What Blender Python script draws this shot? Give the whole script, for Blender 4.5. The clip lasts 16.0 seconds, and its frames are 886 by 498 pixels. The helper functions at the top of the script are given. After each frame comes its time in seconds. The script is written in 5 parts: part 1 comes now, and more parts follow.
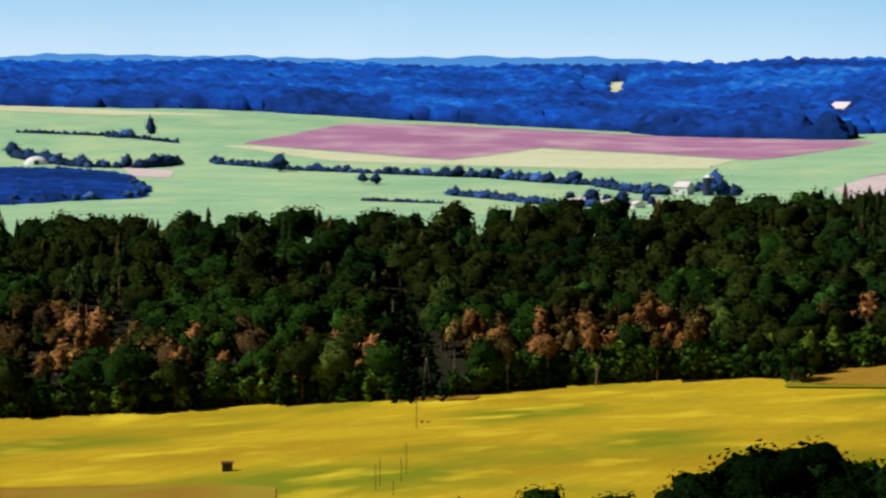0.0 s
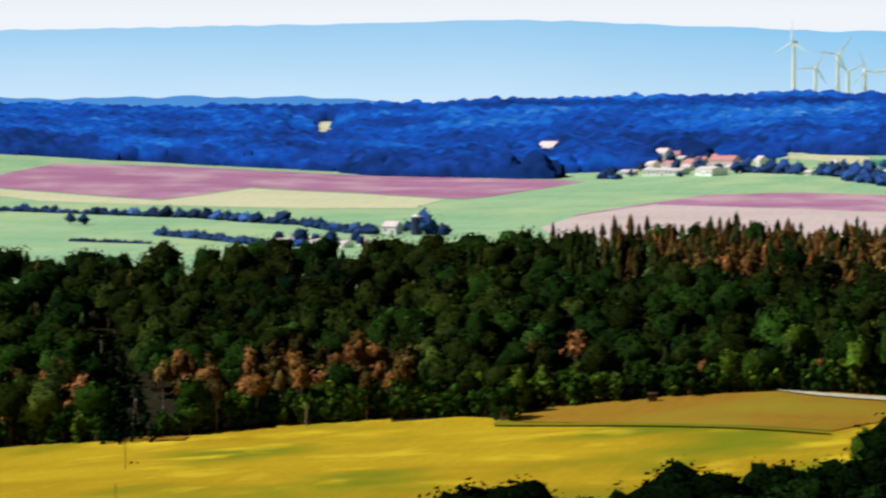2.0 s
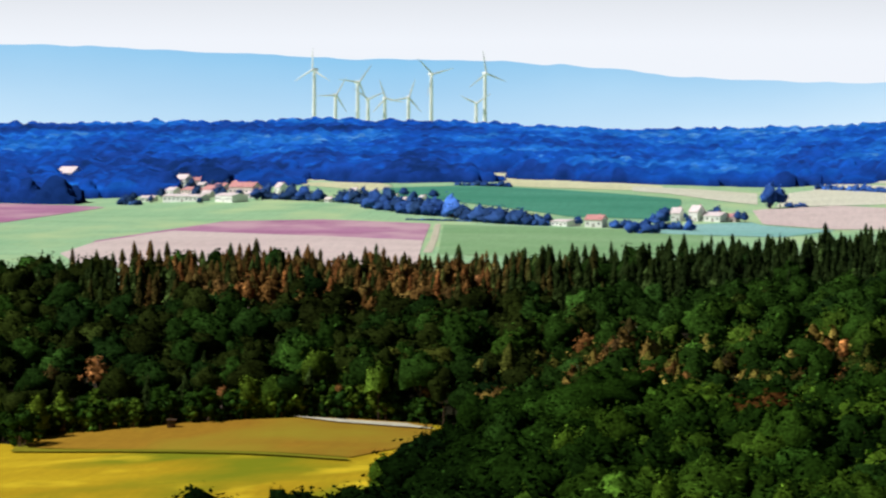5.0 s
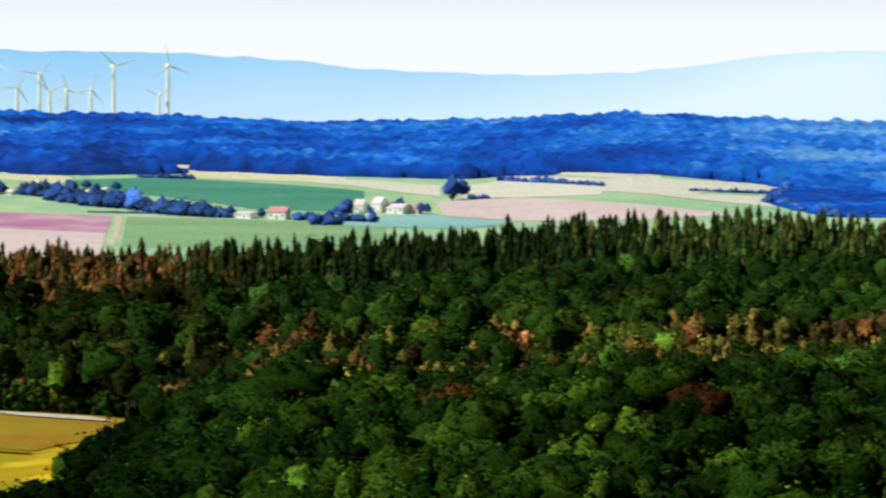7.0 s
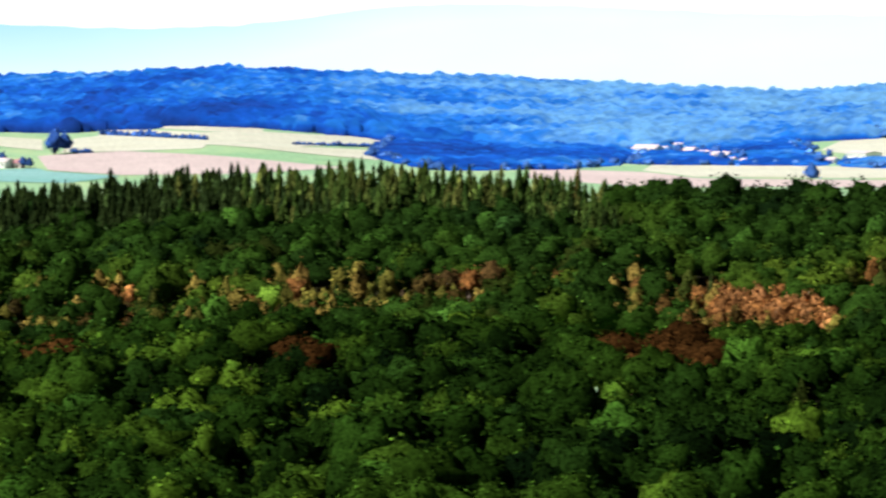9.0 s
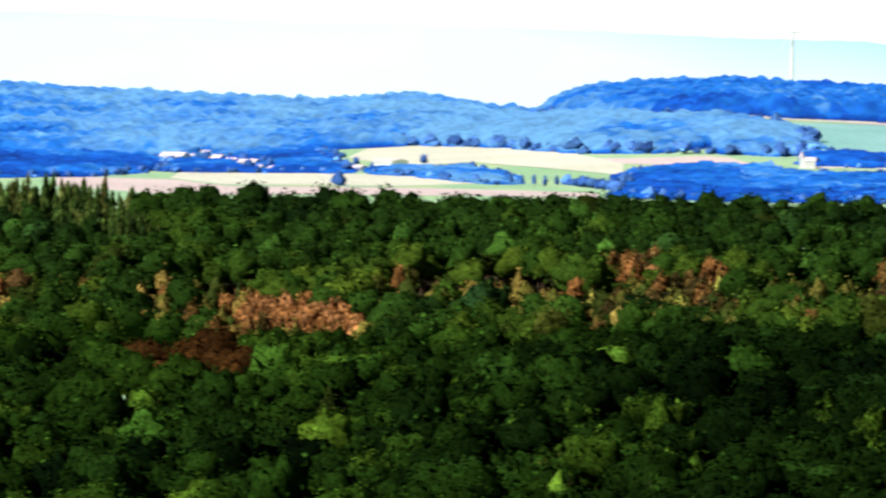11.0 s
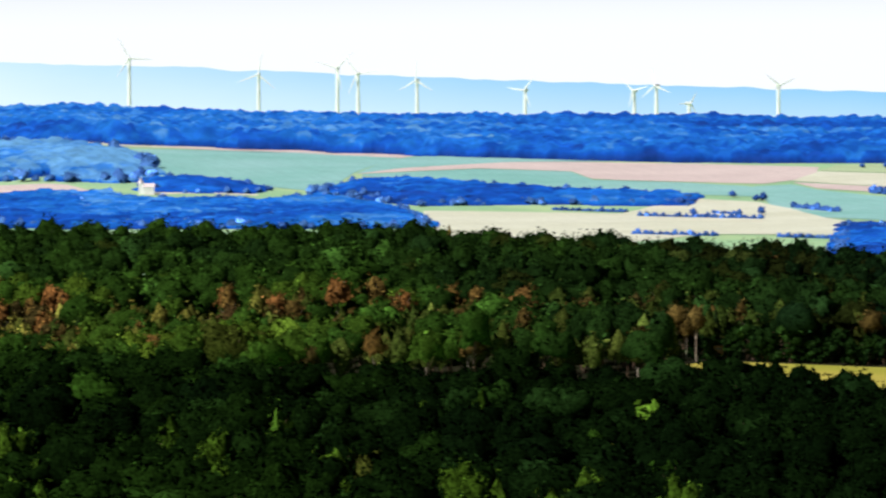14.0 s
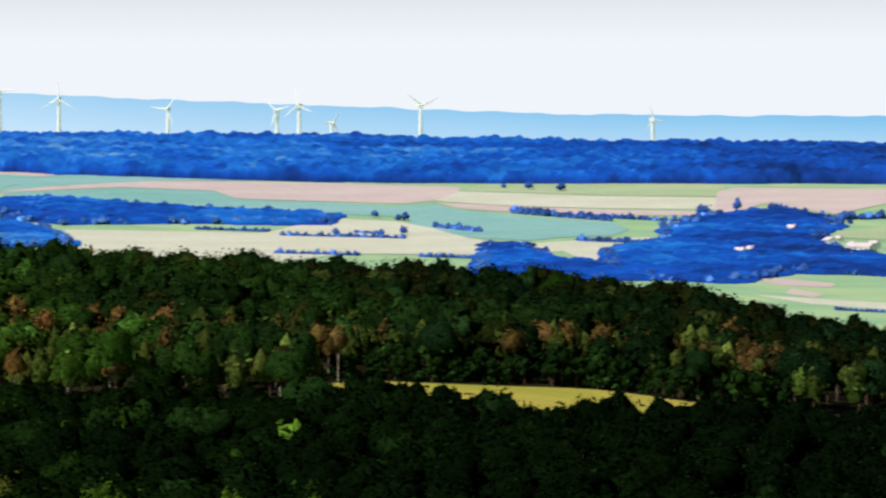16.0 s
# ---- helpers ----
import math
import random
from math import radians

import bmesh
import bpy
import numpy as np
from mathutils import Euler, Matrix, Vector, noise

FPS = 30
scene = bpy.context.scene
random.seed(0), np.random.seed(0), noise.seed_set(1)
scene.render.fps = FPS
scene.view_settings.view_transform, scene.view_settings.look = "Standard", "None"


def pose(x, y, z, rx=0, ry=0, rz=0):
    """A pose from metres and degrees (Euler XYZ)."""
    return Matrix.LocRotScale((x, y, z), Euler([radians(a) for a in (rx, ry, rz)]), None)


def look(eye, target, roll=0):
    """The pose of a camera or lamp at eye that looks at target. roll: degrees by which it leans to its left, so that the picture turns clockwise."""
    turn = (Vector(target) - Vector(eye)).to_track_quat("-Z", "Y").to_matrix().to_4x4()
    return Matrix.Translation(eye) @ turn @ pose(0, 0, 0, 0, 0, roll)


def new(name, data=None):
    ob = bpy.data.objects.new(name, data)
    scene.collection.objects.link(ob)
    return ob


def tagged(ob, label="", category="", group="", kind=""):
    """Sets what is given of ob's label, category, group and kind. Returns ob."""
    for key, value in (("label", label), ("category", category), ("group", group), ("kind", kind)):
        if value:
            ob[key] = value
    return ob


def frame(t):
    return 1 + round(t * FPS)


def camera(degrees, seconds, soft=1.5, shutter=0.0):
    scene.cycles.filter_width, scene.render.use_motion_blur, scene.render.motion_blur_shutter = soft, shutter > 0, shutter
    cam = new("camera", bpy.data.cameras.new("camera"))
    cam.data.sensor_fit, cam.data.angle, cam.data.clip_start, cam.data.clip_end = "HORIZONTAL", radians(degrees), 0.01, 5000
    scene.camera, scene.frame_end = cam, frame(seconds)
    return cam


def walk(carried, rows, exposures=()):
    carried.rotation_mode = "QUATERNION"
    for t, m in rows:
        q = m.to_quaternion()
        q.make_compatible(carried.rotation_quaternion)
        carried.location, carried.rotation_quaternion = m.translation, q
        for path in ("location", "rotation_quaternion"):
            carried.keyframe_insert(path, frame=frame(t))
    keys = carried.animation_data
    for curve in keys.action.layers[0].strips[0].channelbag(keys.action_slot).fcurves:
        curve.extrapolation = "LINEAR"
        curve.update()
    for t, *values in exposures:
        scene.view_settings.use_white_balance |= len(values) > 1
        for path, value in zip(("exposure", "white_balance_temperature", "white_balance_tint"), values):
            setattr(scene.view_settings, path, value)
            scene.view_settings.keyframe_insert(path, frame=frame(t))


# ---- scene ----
# The camera stands on a hilltop look-out and pans to the right through a long lens.
EYE = Vector((0.0, 0.0, 100.0))
cam = camera(12.0, 16.0, soft=2.3, shutter=0.4)

# seconds, bearing to the right of +y, pitch and roll in degrees
PAN = [
    (0, -15.913, -2.602, -0.14), (0.5, -15.044, -2.651, -0.07), (1, -14.116, -2.119, -0.25),
    (1.5, -13.309, -2.101, -0.40), (2, -11.952, -2.074, -0.20), (2.5, -10.562, -1.719, -0.09),
    (3, -9.393, -1.611, -0.15), (3.5, -8.447, -1.728, -0.05), (4, -7.398, -1.751, 0.04),
    (4.2, -6.970, -1.716, 0.06), (6.3, -2.895, -1.834, 0.30), (6.5, -2.431, -1.917, 0.19),
    (7, -1.125, -1.801, 0.25), (7.5, 0.334, -2.077, 0.11), (8, 1.533, -2.241, 0.22),
    (8.5, 2.725, -2.374, 0.22), (8.7, 3.327, -2.402, 0.19), (10.8, 10.035, -2.259, 0.42),
    (11, 10.687, -2.278, 0.39), (11.5, 12.402, -2.217, 0.12), (12, 13.958, -2.049, -0.07),
    (12.5, 15.374, -1.897, -0.16), (13, 17.137, -2.024, -0.10), (13.5, 18.406, -1.930, -0.12),
    (14, 19.643, -1.908, -0.28), (14.5, 20.792, -1.910, -0.22), (15, 22.042, -1.778, -0.12),
    (15.5, 23.304, -1.756, -0.27), (16, 24.504, -1.656, -0.01),
]


def way(bearing, pitch):
    b, p = radians(bearing), radians(pitch)
    return Vector((math.sin(b) * math.cos(p), math.cos(b) * math.cos(p), math.sin(p)))


# seconds, stops, kelvin, tint
EXPOSURES = [(t, stops, 6080, 10) for t, stops in ((0, -0.23), (3.5, -0.23), (7, -0.11), (8.6, 0.20), (11, 0.25), (12.5, 0.04), (14.5, -0.08), (16, -0.22))]
walk(cam, [(t, look(EYE, EYE + 1000 * way(b, p), r)) for t, b, p, r in PAN], EXPOSURES)

# ---------- sky and sun ----------
SUN_BEARING, SUN_HEIGHT = -108.0, 47.0
world = bpy.data.worlds.new("sky")
scene.world = world
world.use_nodes = True
sky = world.node_tree.nodes.new("ShaderNodeTexSky")
sky.sky_type = "NISHITA"
sky.sun_disc = False
sky.sun_elevation = radians(SUN_HEIGHT)
sky.sun_rotation = radians(SUN_BEARING)
sky.altitude = 300
sky.dust_density = 0.6
background = world.node_tree.nodes["Background"]
background.inputs["Strength"].default_value = 0.009
# a bright milky haze lies all round the horizon and thins out upwards
links = world.node_tree.links
beam = world.node_tree.nodes.new("ShaderNodeTexCoord")
split = world.node_tree.nodes.new("ShaderNodeSeparateXYZ")
fade = world.node_tree.nodes.new("ShaderNodeValToRGB")
fade.color_ramp.elements[0].color, fade.color_ramp.elements[0].position = (1, 1, 1, 1), 0.02
fade.color_ramp.elements[1].color, fade.color_ramp.elements[1].position = (0, 0, 0, 1), 0.10
veil = world.node_tree.nodes.new("ShaderNodeMix")
veil.data_type = "RGBA"
veil.inputs[7].default_value = (118.0, 117.5, 117.5, 1)
links.new(beam.outputs["Generated"], split.inputs[0])
links.new(split.outputs["Z"], fade.inputs["Fac"])
links.new(fade.outputs["Color"], veil.inputs[0])
links.new(sky.outputs["Color"], veil.inputs[6])
links.new(veil.outputs[2], background.inputs["Color"])

sun = new("sun", bpy.data.lights.new("sun", "SUN"))
sun.data.energy, sun.data.angle, sun.data.color = 5.0, radians(0.5), (1.0, 0.94, 0.84)
sun.matrix_world = look(100 * way(SUN_BEARING, SUN_HEIGHT) + EYE, EYE)

# ---------- materials ----------
def material(name, roughness=0.85, specular=0.2):
    m = bpy.data.materials.new(name)
    m.use_nodes = True
    bsdf = m.node_tree.nodes["Principled BSDF"]
    bsdf.inputs["Roughness"].default_value = roughness
    bsdf.inputs["Specular IOR Level"].default_value = specular
    return m, m.node_tree.nodes, m.node_tree.links, bsdf


def ramp_of(nodes, stops):
    ramp = nodes.new("ShaderNodeValToRGB")
    while len(ramp.color_ramp.elements) < len(stops):
        ramp.color_ramp.elements.new(0.5)
    for element, (place, colour) in zip(ramp.color_ramp.elements, stops):
        element.position, element.color = place, (*colour, 1)
    return ramp


def noise_of(nodes, links, scale, stretch=(1, 1, 1), detail=4.0, turn=0.0):
    where = nodes.new("ShaderNodeNewGeometry")
    mapping = nodes.new("ShaderNodeMapping")
    mapping.inputs["Scale"].default_value = stretch
    mapping.inputs["Rotation"].default_value = (0, 0, radians(turn))
    tex = nodes.new("ShaderNodeTexNoise")
    tex.inputs["Scale"].default_value, tex.inputs["Detail"].default_value = scale, detail
    links.new(where.outputs["Position"], mapping.inputs["Vector"])
    links.new(mapping.outputs["Vector"], tex.inputs["Vector"])
    return tex


def mixed(nodes, links, a, b, factor, blend="MIX"):
    mix = nodes.new("ShaderNodeMix")
    mix.data_type, mix.blend_type = "RGBA", blend
    for value, socket in ((factor, mix.inputs[0]), (a, mix.inputs[6]), (b, mix.inputs[7])):
        if isinstance(value, (int, float)):
            socket.default_value = value
        elif isinstance(value, tuple):
            socket.default_value = (*value, 1)
        else:
            links.new(value, socket)
    return mix.outputs[2]


def crop(name, low, high, rows=0.06, fine=0.6, turn=20.0, weeds=None, pale=None, bump=0.4):
    """A crop or meadow: broad patches, drill rows and fine grain."""
    m, nodes, links, bsdf = material(name, 0.9, 0.1)
    broad = noise_of(nodes, links, 0.012, (1, 2.2, 1), 5, turn)
    lines = noise_of(nodes, links, rows, (6, 0.5, 1), 3, turn)
    grain = noise_of(nodes, links, fine, (1, 1, 1), 3)
    base = ramp_of(nodes, [(0.30, low), (0.70, high)])
    links.new(broad.outputs["Fac"], base.inputs["Fac"])
    colour = base.outputs["Color"]
    stripe = ramp_of(nodes, [(0.35, (0.86, 0.86, 0.86)), (0.65, (1.0, 1.0, 1.0))])
    links.new(lines.outputs["Fac"], stripe.inputs["Fac"])
    colour = mixed(nodes, links, colour, stripe.outputs["Color"], 0.6, "MULTIPLY")
    speck = ramp_of(nodes, [(0.35, (0.78, 0.78, 0.78)), (0.65, (1.0, 1.0, 1.0))])
    links.new(grain.outputs["Fac"], speck.inputs["Fac"])
    colour = mixed(nodes, links, colour, speck.outputs["Color"], 0.7, "MULTIPLY")
    if weeds:
        patch = noise_of(nodes, links, 0.018, (1.3, 0.8, 1), 6, turn + 8)
        mask = ramp_of(nodes, [(0.46, (0, 0, 0)), (0.66, (1, 1, 1))])
        links.new(patch.outputs["Fac"], mask.inputs["Fac"])
        colour = mixed(nodes, links, colour, weeds, mask.outputs["Color"])
    if pale:
        dry = noise_of(nodes, links, 0.04, (1.2, 0.8, 1), 6, turn - 20)
        mask = ramp_of(nodes, [(0.54, (0, 0, 0)), (0.70, (1, 1, 1))])
        links.new(dry.outputs["Fac"], mask.inputs["Fac"])
        colour = mixed(nodes, links, colour, pale, mask.outputs["Color"])
    links.new(colour, bsdf.inputs["Base Color"])
    rough = nodes.new("ShaderNodeBump")
    rough.inputs["Strength"].default_value, rough.inputs["Distance"].default_value = bump, 0.3
    links.new(grain.outputs["Fac"], rough.inputs["Height"])
    links.new(rough.outputs["Normal"], bsdf.inputs["Normal"])
    return m


def foliage(name, stops, grain=1.7, spots=(0.48, 1.4), relief=0.0, clumps=(0.72, 1.22), even=0.0):
    """Leaves: each tree takes its own tone from its 'tint', clumps and sprays vary within it.
    even: how far shading normals bend upward, to flatten a far wood's shading like haze."""
    m, nodes, links, bsdf = material(name, 1.0, 0.0)
    tint = nodes.new("ShaderNodeAttribute")
    tint.attribute_name = "tint"
    ramp = ramp_of(nodes, stops)
    links.new(tint.outputs["Fac"], ramp.inputs["Fac"])
    colour = ramp.outputs["Color"]
    for scale, (low, high) in ((grain, spots), (grain * 0.2, clumps)):
        tex = noise_of(nodes, links, scale, (1, 1, 1), 4)
        speck = ramp_of(nodes, [(0.38, (low,) * 3), (0.62, (high,) * 3)])
        links.new(tex.outputs["Fac"], speck.inputs["Fac"])
        colour = mixed(nodes, links, colour, speck.outputs["Color"], 1.0, "MULTIPLY")
    face = nodes.new("ShaderNodeNewGeometry")
    normal = None
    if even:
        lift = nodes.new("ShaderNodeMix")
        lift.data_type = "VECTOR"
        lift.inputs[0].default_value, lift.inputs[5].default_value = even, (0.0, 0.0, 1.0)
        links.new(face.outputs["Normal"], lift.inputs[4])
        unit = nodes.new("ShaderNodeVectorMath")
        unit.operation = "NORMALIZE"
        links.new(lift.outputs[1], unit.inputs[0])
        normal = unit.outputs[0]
    if relief:
        fine = noise_of(nodes, links, 0.28, (1, 1, 1), 4)
        rough = nodes.new("ShaderNodeBump")
        rough.inputs["Strength"].default_value, rough.inputs["Distance"].default_value = 0.9, relief
        links.new(fine.outputs["Fac"], rough.inputs["Height"])
        if normal:
            links.new(normal, rough.inputs["Normal"])
        normal = rough.outputs["Normal"]
    else:
        # random tone per spray; the brightest tenth has glints painted into its colour
        spray_glint = ramp_of(nodes, [(0.0, (0.7,) * 3), (0.6, (0.95,) * 3), (0.90, (1.2,) * 3), (1.0, (3.3,) * 3)])
        links.new(face.outputs["Random Per Island"], spray_glint.inputs["Fac"])
        colour = mixed(nodes, links, colour, spray_glint.outputs["Color"], 1.0, "MULTIPLY")
    if normal:
        links.new(normal, bsdf.inputs["Normal"])
    links.new(colour, bsdf.inputs["Base Color"])
    return m


def plain(name, colour, worn=None, scale=0.4, roughness=0.7, metallic=0.0):
    """Paint, plaster, wood or metal with stains."""
    m, nodes, links, bsdf = material(name, roughness, 0.3)
    tex = noise_of(nodes, links, scale, (1, 1, 1), 5)
    ramp = ramp_of(nodes, [(0.35, worn or tuple(0.75 * c for c in colour)), (0.6, colour)])
    links.new(tex.outputs["Fac"], ramp.inputs["Fac"])
    links.new(ramp.outputs["Color"], bsdf.inputs["Base Color"])
    bsdf.inputs["Metallic"].default_value = metallic
    return m


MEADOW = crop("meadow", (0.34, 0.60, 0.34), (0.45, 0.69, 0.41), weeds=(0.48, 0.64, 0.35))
GOLD = crop("ripe_barley", (0.46, 0.295, 0.006), (0.63, 0.44, 0.012), rows=0.09, fine=0.9, turn=14, weeds=(0.22, 0.24, 0.006), pale=(0.72, 0.53, 0.02))
HAYFIELD = crop("mown_hay", (0.46, 0.40, 0.06), (0.62, 0.52, 0.12), rows=0.09, weeds=(0.30, 0.34, 0.04))
VERGE = crop("rough_grass", (0.20, 0.20, 0.010), (0.32, 0.28, 0.014))
STUBBLE = crop("dry_grass_field", (0.34, 0.17, 0.014), (0.42, 0.24, 0.02), rows=0.09, turn=14, weeds=(0.34, 0.26, 0.02))
POPPY = crop("poppy_bloom", (0.47, 0.20, 0.36), (0.58, 0.28, 0.47), weeds=(0.62, 0.40, 0.48))
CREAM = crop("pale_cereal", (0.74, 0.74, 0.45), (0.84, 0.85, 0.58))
# a paler, cooler copy of CREAM: haze on right-hand fields, put into the colour
PALE = crop("haze_paled_cereal", (0.76, 0.76, 0.60), (0.86, 0.86, 0.72))
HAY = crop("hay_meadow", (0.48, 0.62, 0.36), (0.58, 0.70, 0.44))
TEAL = crop("beet_leaves", (0.07, 0.30, 0.20), (0.12, 0.38, 0.27))
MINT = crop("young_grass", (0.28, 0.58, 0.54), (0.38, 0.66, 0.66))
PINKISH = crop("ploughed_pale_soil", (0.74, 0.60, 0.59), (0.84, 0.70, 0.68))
LAWN = crop("green_pasture", (0.25, 0.46, 0.22), (0.33, 0.53, 0.28))
TRACK = plain("chalk_gravel", (0.70, 0.66, 0.52), (0.55, 0.50, 0.38))
# litter colour taken down to near black, so ride and hollows read as shaded
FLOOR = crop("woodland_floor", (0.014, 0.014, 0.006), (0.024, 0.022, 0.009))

LEAF = foliage("broadleaf_leaves", [(0.0, (0.0035, 0.010, 0.004)), (0.4, (0.023, 0.056, 0.007)), (0.75, (0.084, 0.130, 0.012)), (0.93, (0.24, 0.20, 0.036)), (1.0, (0.15, 0.075, 0.02))])
# LEAF darkened for the near wood: its deep shade is in the colour
DARK_LEAF = foliage("darkened_broadleaf_leaves", [(0.0, (0.0022, 0.006, 0.0016)), (0.3, (0.014, 0.036, 0.004)), (0.7, (0.064, 0.120, 0.010)), (0.93, (0.20, 0.22, 0.025)), (1.0, (0.075, 0.045, 0.012))])
YOUNG_LEAF = foliage("yellowing_leaves", [(0.0, (0.034, 0.056, 0.010)), (0.6, (0.17, 0.15, 0.028)), (1.0, (0.34, 0.22, 0.055))])
BROWNING = foliage("browning_leaves", [(0.0, (0.045, 0.030, 0.012)), (0.6, (0.11, 0.065, 0.022)), (1.0, (0.20, 0.11, 0.03))])
NEEDLE = foliage("spruce_needles", [(0.0, (0.008, 0.017, 0.006)), (0.6, (0.026, 0.042, 0.010)), (0.85, (0.12, 0.06, 0.018)), (1.0, (0.26, 0.09, 0.028))])
LARCH = foliage("larch_needles", [(0.0, (0.018, 0.042, 0.009)), (0.6, (0.050, 0.085, 0.016)), (1.0, (0.11, 0.115, 0.028))])
DEAD = foliage("rusty_pine_needles", [(0.0, (0.035, 0.028, 0.009)), (0.4, (0.10, 0.064, 0.017)), (0.8, (0.26, 0.112, 0.034)), (1.0, (0.42, 0.20, 0.08))], 1.2)
OLIVE_LEAF = foliage("olive_leaves", [(0.0, (0.009, 0.012, 0.003)), (0.5, (0.024, 0.037, 0.006)), (1.0, (0.085, 0.092, 0.015))])
COPPER = foliage("brown_leaves", [(0.0, (0.022, 0.010, 0.003)), (1.0, (0.07, 0.030, 0.008))])
DEAD_BARK = plain("reddish_pine_bark", (0.34, 0.15, 0.08), (0.20, 0.09, 0.05), 1.5)
BARK = plain("bark", (0.14, 0.085, 0.05), (0.07, 0.045, 0.03), 1.5)
PALE_BARK = plain("birch_bark", (0.50, 0.42, 0.34), (0.28, 0.2, 0.15), 1.5)
# far-wood leaves painted blue: the haze before them, put into the colour
HAZED_RIDGE_LEAF = foliage("hazed_ridge_leaves", [(0.0, (0.010, 0.036, 0.17)), (0.2, (0.015, 0.060, 0.34)), (0.42, (0.014, 0.098, 0.56)), (0.65, (0.026, 0.19, 0.72)), (1.0, (0.16, 0.40, 0.76))], 0.12, spots=(0.82, 1.12), relief=0.25, clumps=(0.88, 1.1), even=0.92)
# hedge leaves turn from slate to blue with the haze painted into this ramp
HAZED_HEDGE_LEAF = foliage("hazed_hedge_leaves", [(0.0, (0.020, 0.042, 0.09)), (0.25, (0.034, 0.078, 0.21)), (0.5, (0.045, 0.12, 0.44)), (1.0, (0.11, 0.27, 0.68))], 0.3, spots=(0.75, 1.15), even=0.45)
WHITE_WALL = plain("white_render", (0.90, 0.89, 0.88), (0.84, 0.83, 0.82))
PINK_WALL = plain("rose_render", (0.90, 0.74, 0.76), (0.80, 0.64, 0.66))
RED_ROOF = plain("red_tiles", (0.70, 0.34, 0.34), (0.58, 0.27, 0.26))
PALE_ROOF = plain("pale_tiles", (0.86, 0.76, 0.78), (0.76, 0.64, 0.66))
WHITE_METAL = plain("white_steel", (0.97, 0.97, 0.98), (0.94, 0.94, 0.95), 0.05, 0.35, 0.0)
DARK_METAL = plain("dark_steel", (0.03, 0.05, 0.12), (0.02, 0.03, 0.08))
TIMBER = plain("weathered_timber", (0.10, 0.055, 0.03), (0.05, 0.03, 0.02), 2.0)
GLASS = plain("window_glass", (0.03, 0.04, 0.06), roughness=0.1)


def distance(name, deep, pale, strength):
    """Hills a long way off that glow, with haze painted in, paler towards their foot."""
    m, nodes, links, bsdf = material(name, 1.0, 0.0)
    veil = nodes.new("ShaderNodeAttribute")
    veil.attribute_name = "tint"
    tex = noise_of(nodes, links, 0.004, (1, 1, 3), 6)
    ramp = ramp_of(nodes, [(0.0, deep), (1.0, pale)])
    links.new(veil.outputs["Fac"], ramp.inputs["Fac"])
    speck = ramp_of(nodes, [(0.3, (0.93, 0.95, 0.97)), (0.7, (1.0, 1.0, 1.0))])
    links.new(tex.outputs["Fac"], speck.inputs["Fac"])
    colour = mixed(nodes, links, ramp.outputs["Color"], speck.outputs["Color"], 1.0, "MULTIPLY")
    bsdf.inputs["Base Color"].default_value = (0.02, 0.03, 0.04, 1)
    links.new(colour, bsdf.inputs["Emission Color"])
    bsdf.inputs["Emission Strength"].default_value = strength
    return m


FAR_HILL_GLOW = distance("far_hill_glow", (0.18, 0.53, 0.82), (0.80, 0.93, 0.99), 1.08)
MID_HILL_GLOW = distance("middle_hill_glow", (0.05, 0.22, 0.62), (0.12, 0.38, 0.78), 1.05)

# ---------- the lie of the land ----------
# Heights of the ground on a fan of bearings (degrees) and ranges (metres) from the look-out.
BEARINGS = [-26, -22, -19, -16, -13, -10, -7.5, -5, -3, -1, 1.5, 4.5, 7, 9, 10.3, 11.5, 12, 12.7, 13.5, 14.5, 17, 20, 23, 26, 28, 30, 34]
N_B = len(BEARINGS)
LAND = {
    0: [98.3] * N_B,
    20: [96] * N_B,
    150: [72] * N_B,
    350: [42] * N_B,
    600: [20, 20, 22, 24, 27, 28, 30, 31, 33, 33, 33, 33, 33, 33, 33, 33, 33, 33, 33, 33, 33, 33, 33, 33, 32, 31, 30],
    760: [19, 19, 21, 24, 26, 26, 28, 36, 44, 40, 42, 42, 40, 41, 41.5, 42, 42.3, 42.8, 43.3, 44, 41, 39, 37.3, 36.5, 35.3, 34.3, 33],
    880: [16, 16, 19, 22, 24, 27, 29, 29, 30, 30, 33, 34, 34, 34, 34, 34, 34.2, 34.4, 34.7, 35, 36, 37.6, 38.5, 38, 36.3, 33, 31],
    1000: [11, 11, 13, 18, 20, 24, 28, 27, 29, 31, 35, 35, 35, 35, 35.5, 36, 36.2, 36.4, 36.7, 37, 38, 39.6, 40.7, 39.8, 37.8, 34.5, 30],
    1200: [42, 42, 43, 43, 45, 49, 49, 48, 52, 55, 60, 61, 55, 53, 53, 53, 53, 53, 53, 53, 53, 52, 49, 45, 41, 31, 22],
    1340: [38, 38, 39, 39, 41, 44, 44, 44, 47, 50, 54, 55, 50, 48, 48, 48, 48, 48, 48, 48, 48, 47, 44, 40, 37, 28, 20],
    1700: [20] * N_B,
    2300: [28] * N_B,
    2600: [37] * N_B,
    3000: [68, 67, 64, 54, 45, 44, 55, 58, 58, 55, 61, 44, 42, 50, 53.6, 57, 60.3, 65, 70.3, 77, 70, 65, 60, 60, 60, 60, 60],
    3500: [86, 86, 86, 80, 82, 87, 91, 88, 83, 85, 92, 86, 78, 73, 80, 67, 75, 86, 90, 92, 85, 82, 81, 76, 75, 74, 74],
    3900: [78, 78, 78, 78, 78, 78, 78, 78, 78, 78, 78, 78, 78, 78, 68, 60, 64, 74, 78, 78, 78, 78, 78, 78, 78, 78, 78],
    4300: [60] * N_B,
    4960: [50] * N_B,
}
FAN_B = np.arange(-60.0, 70.01, 0.1)
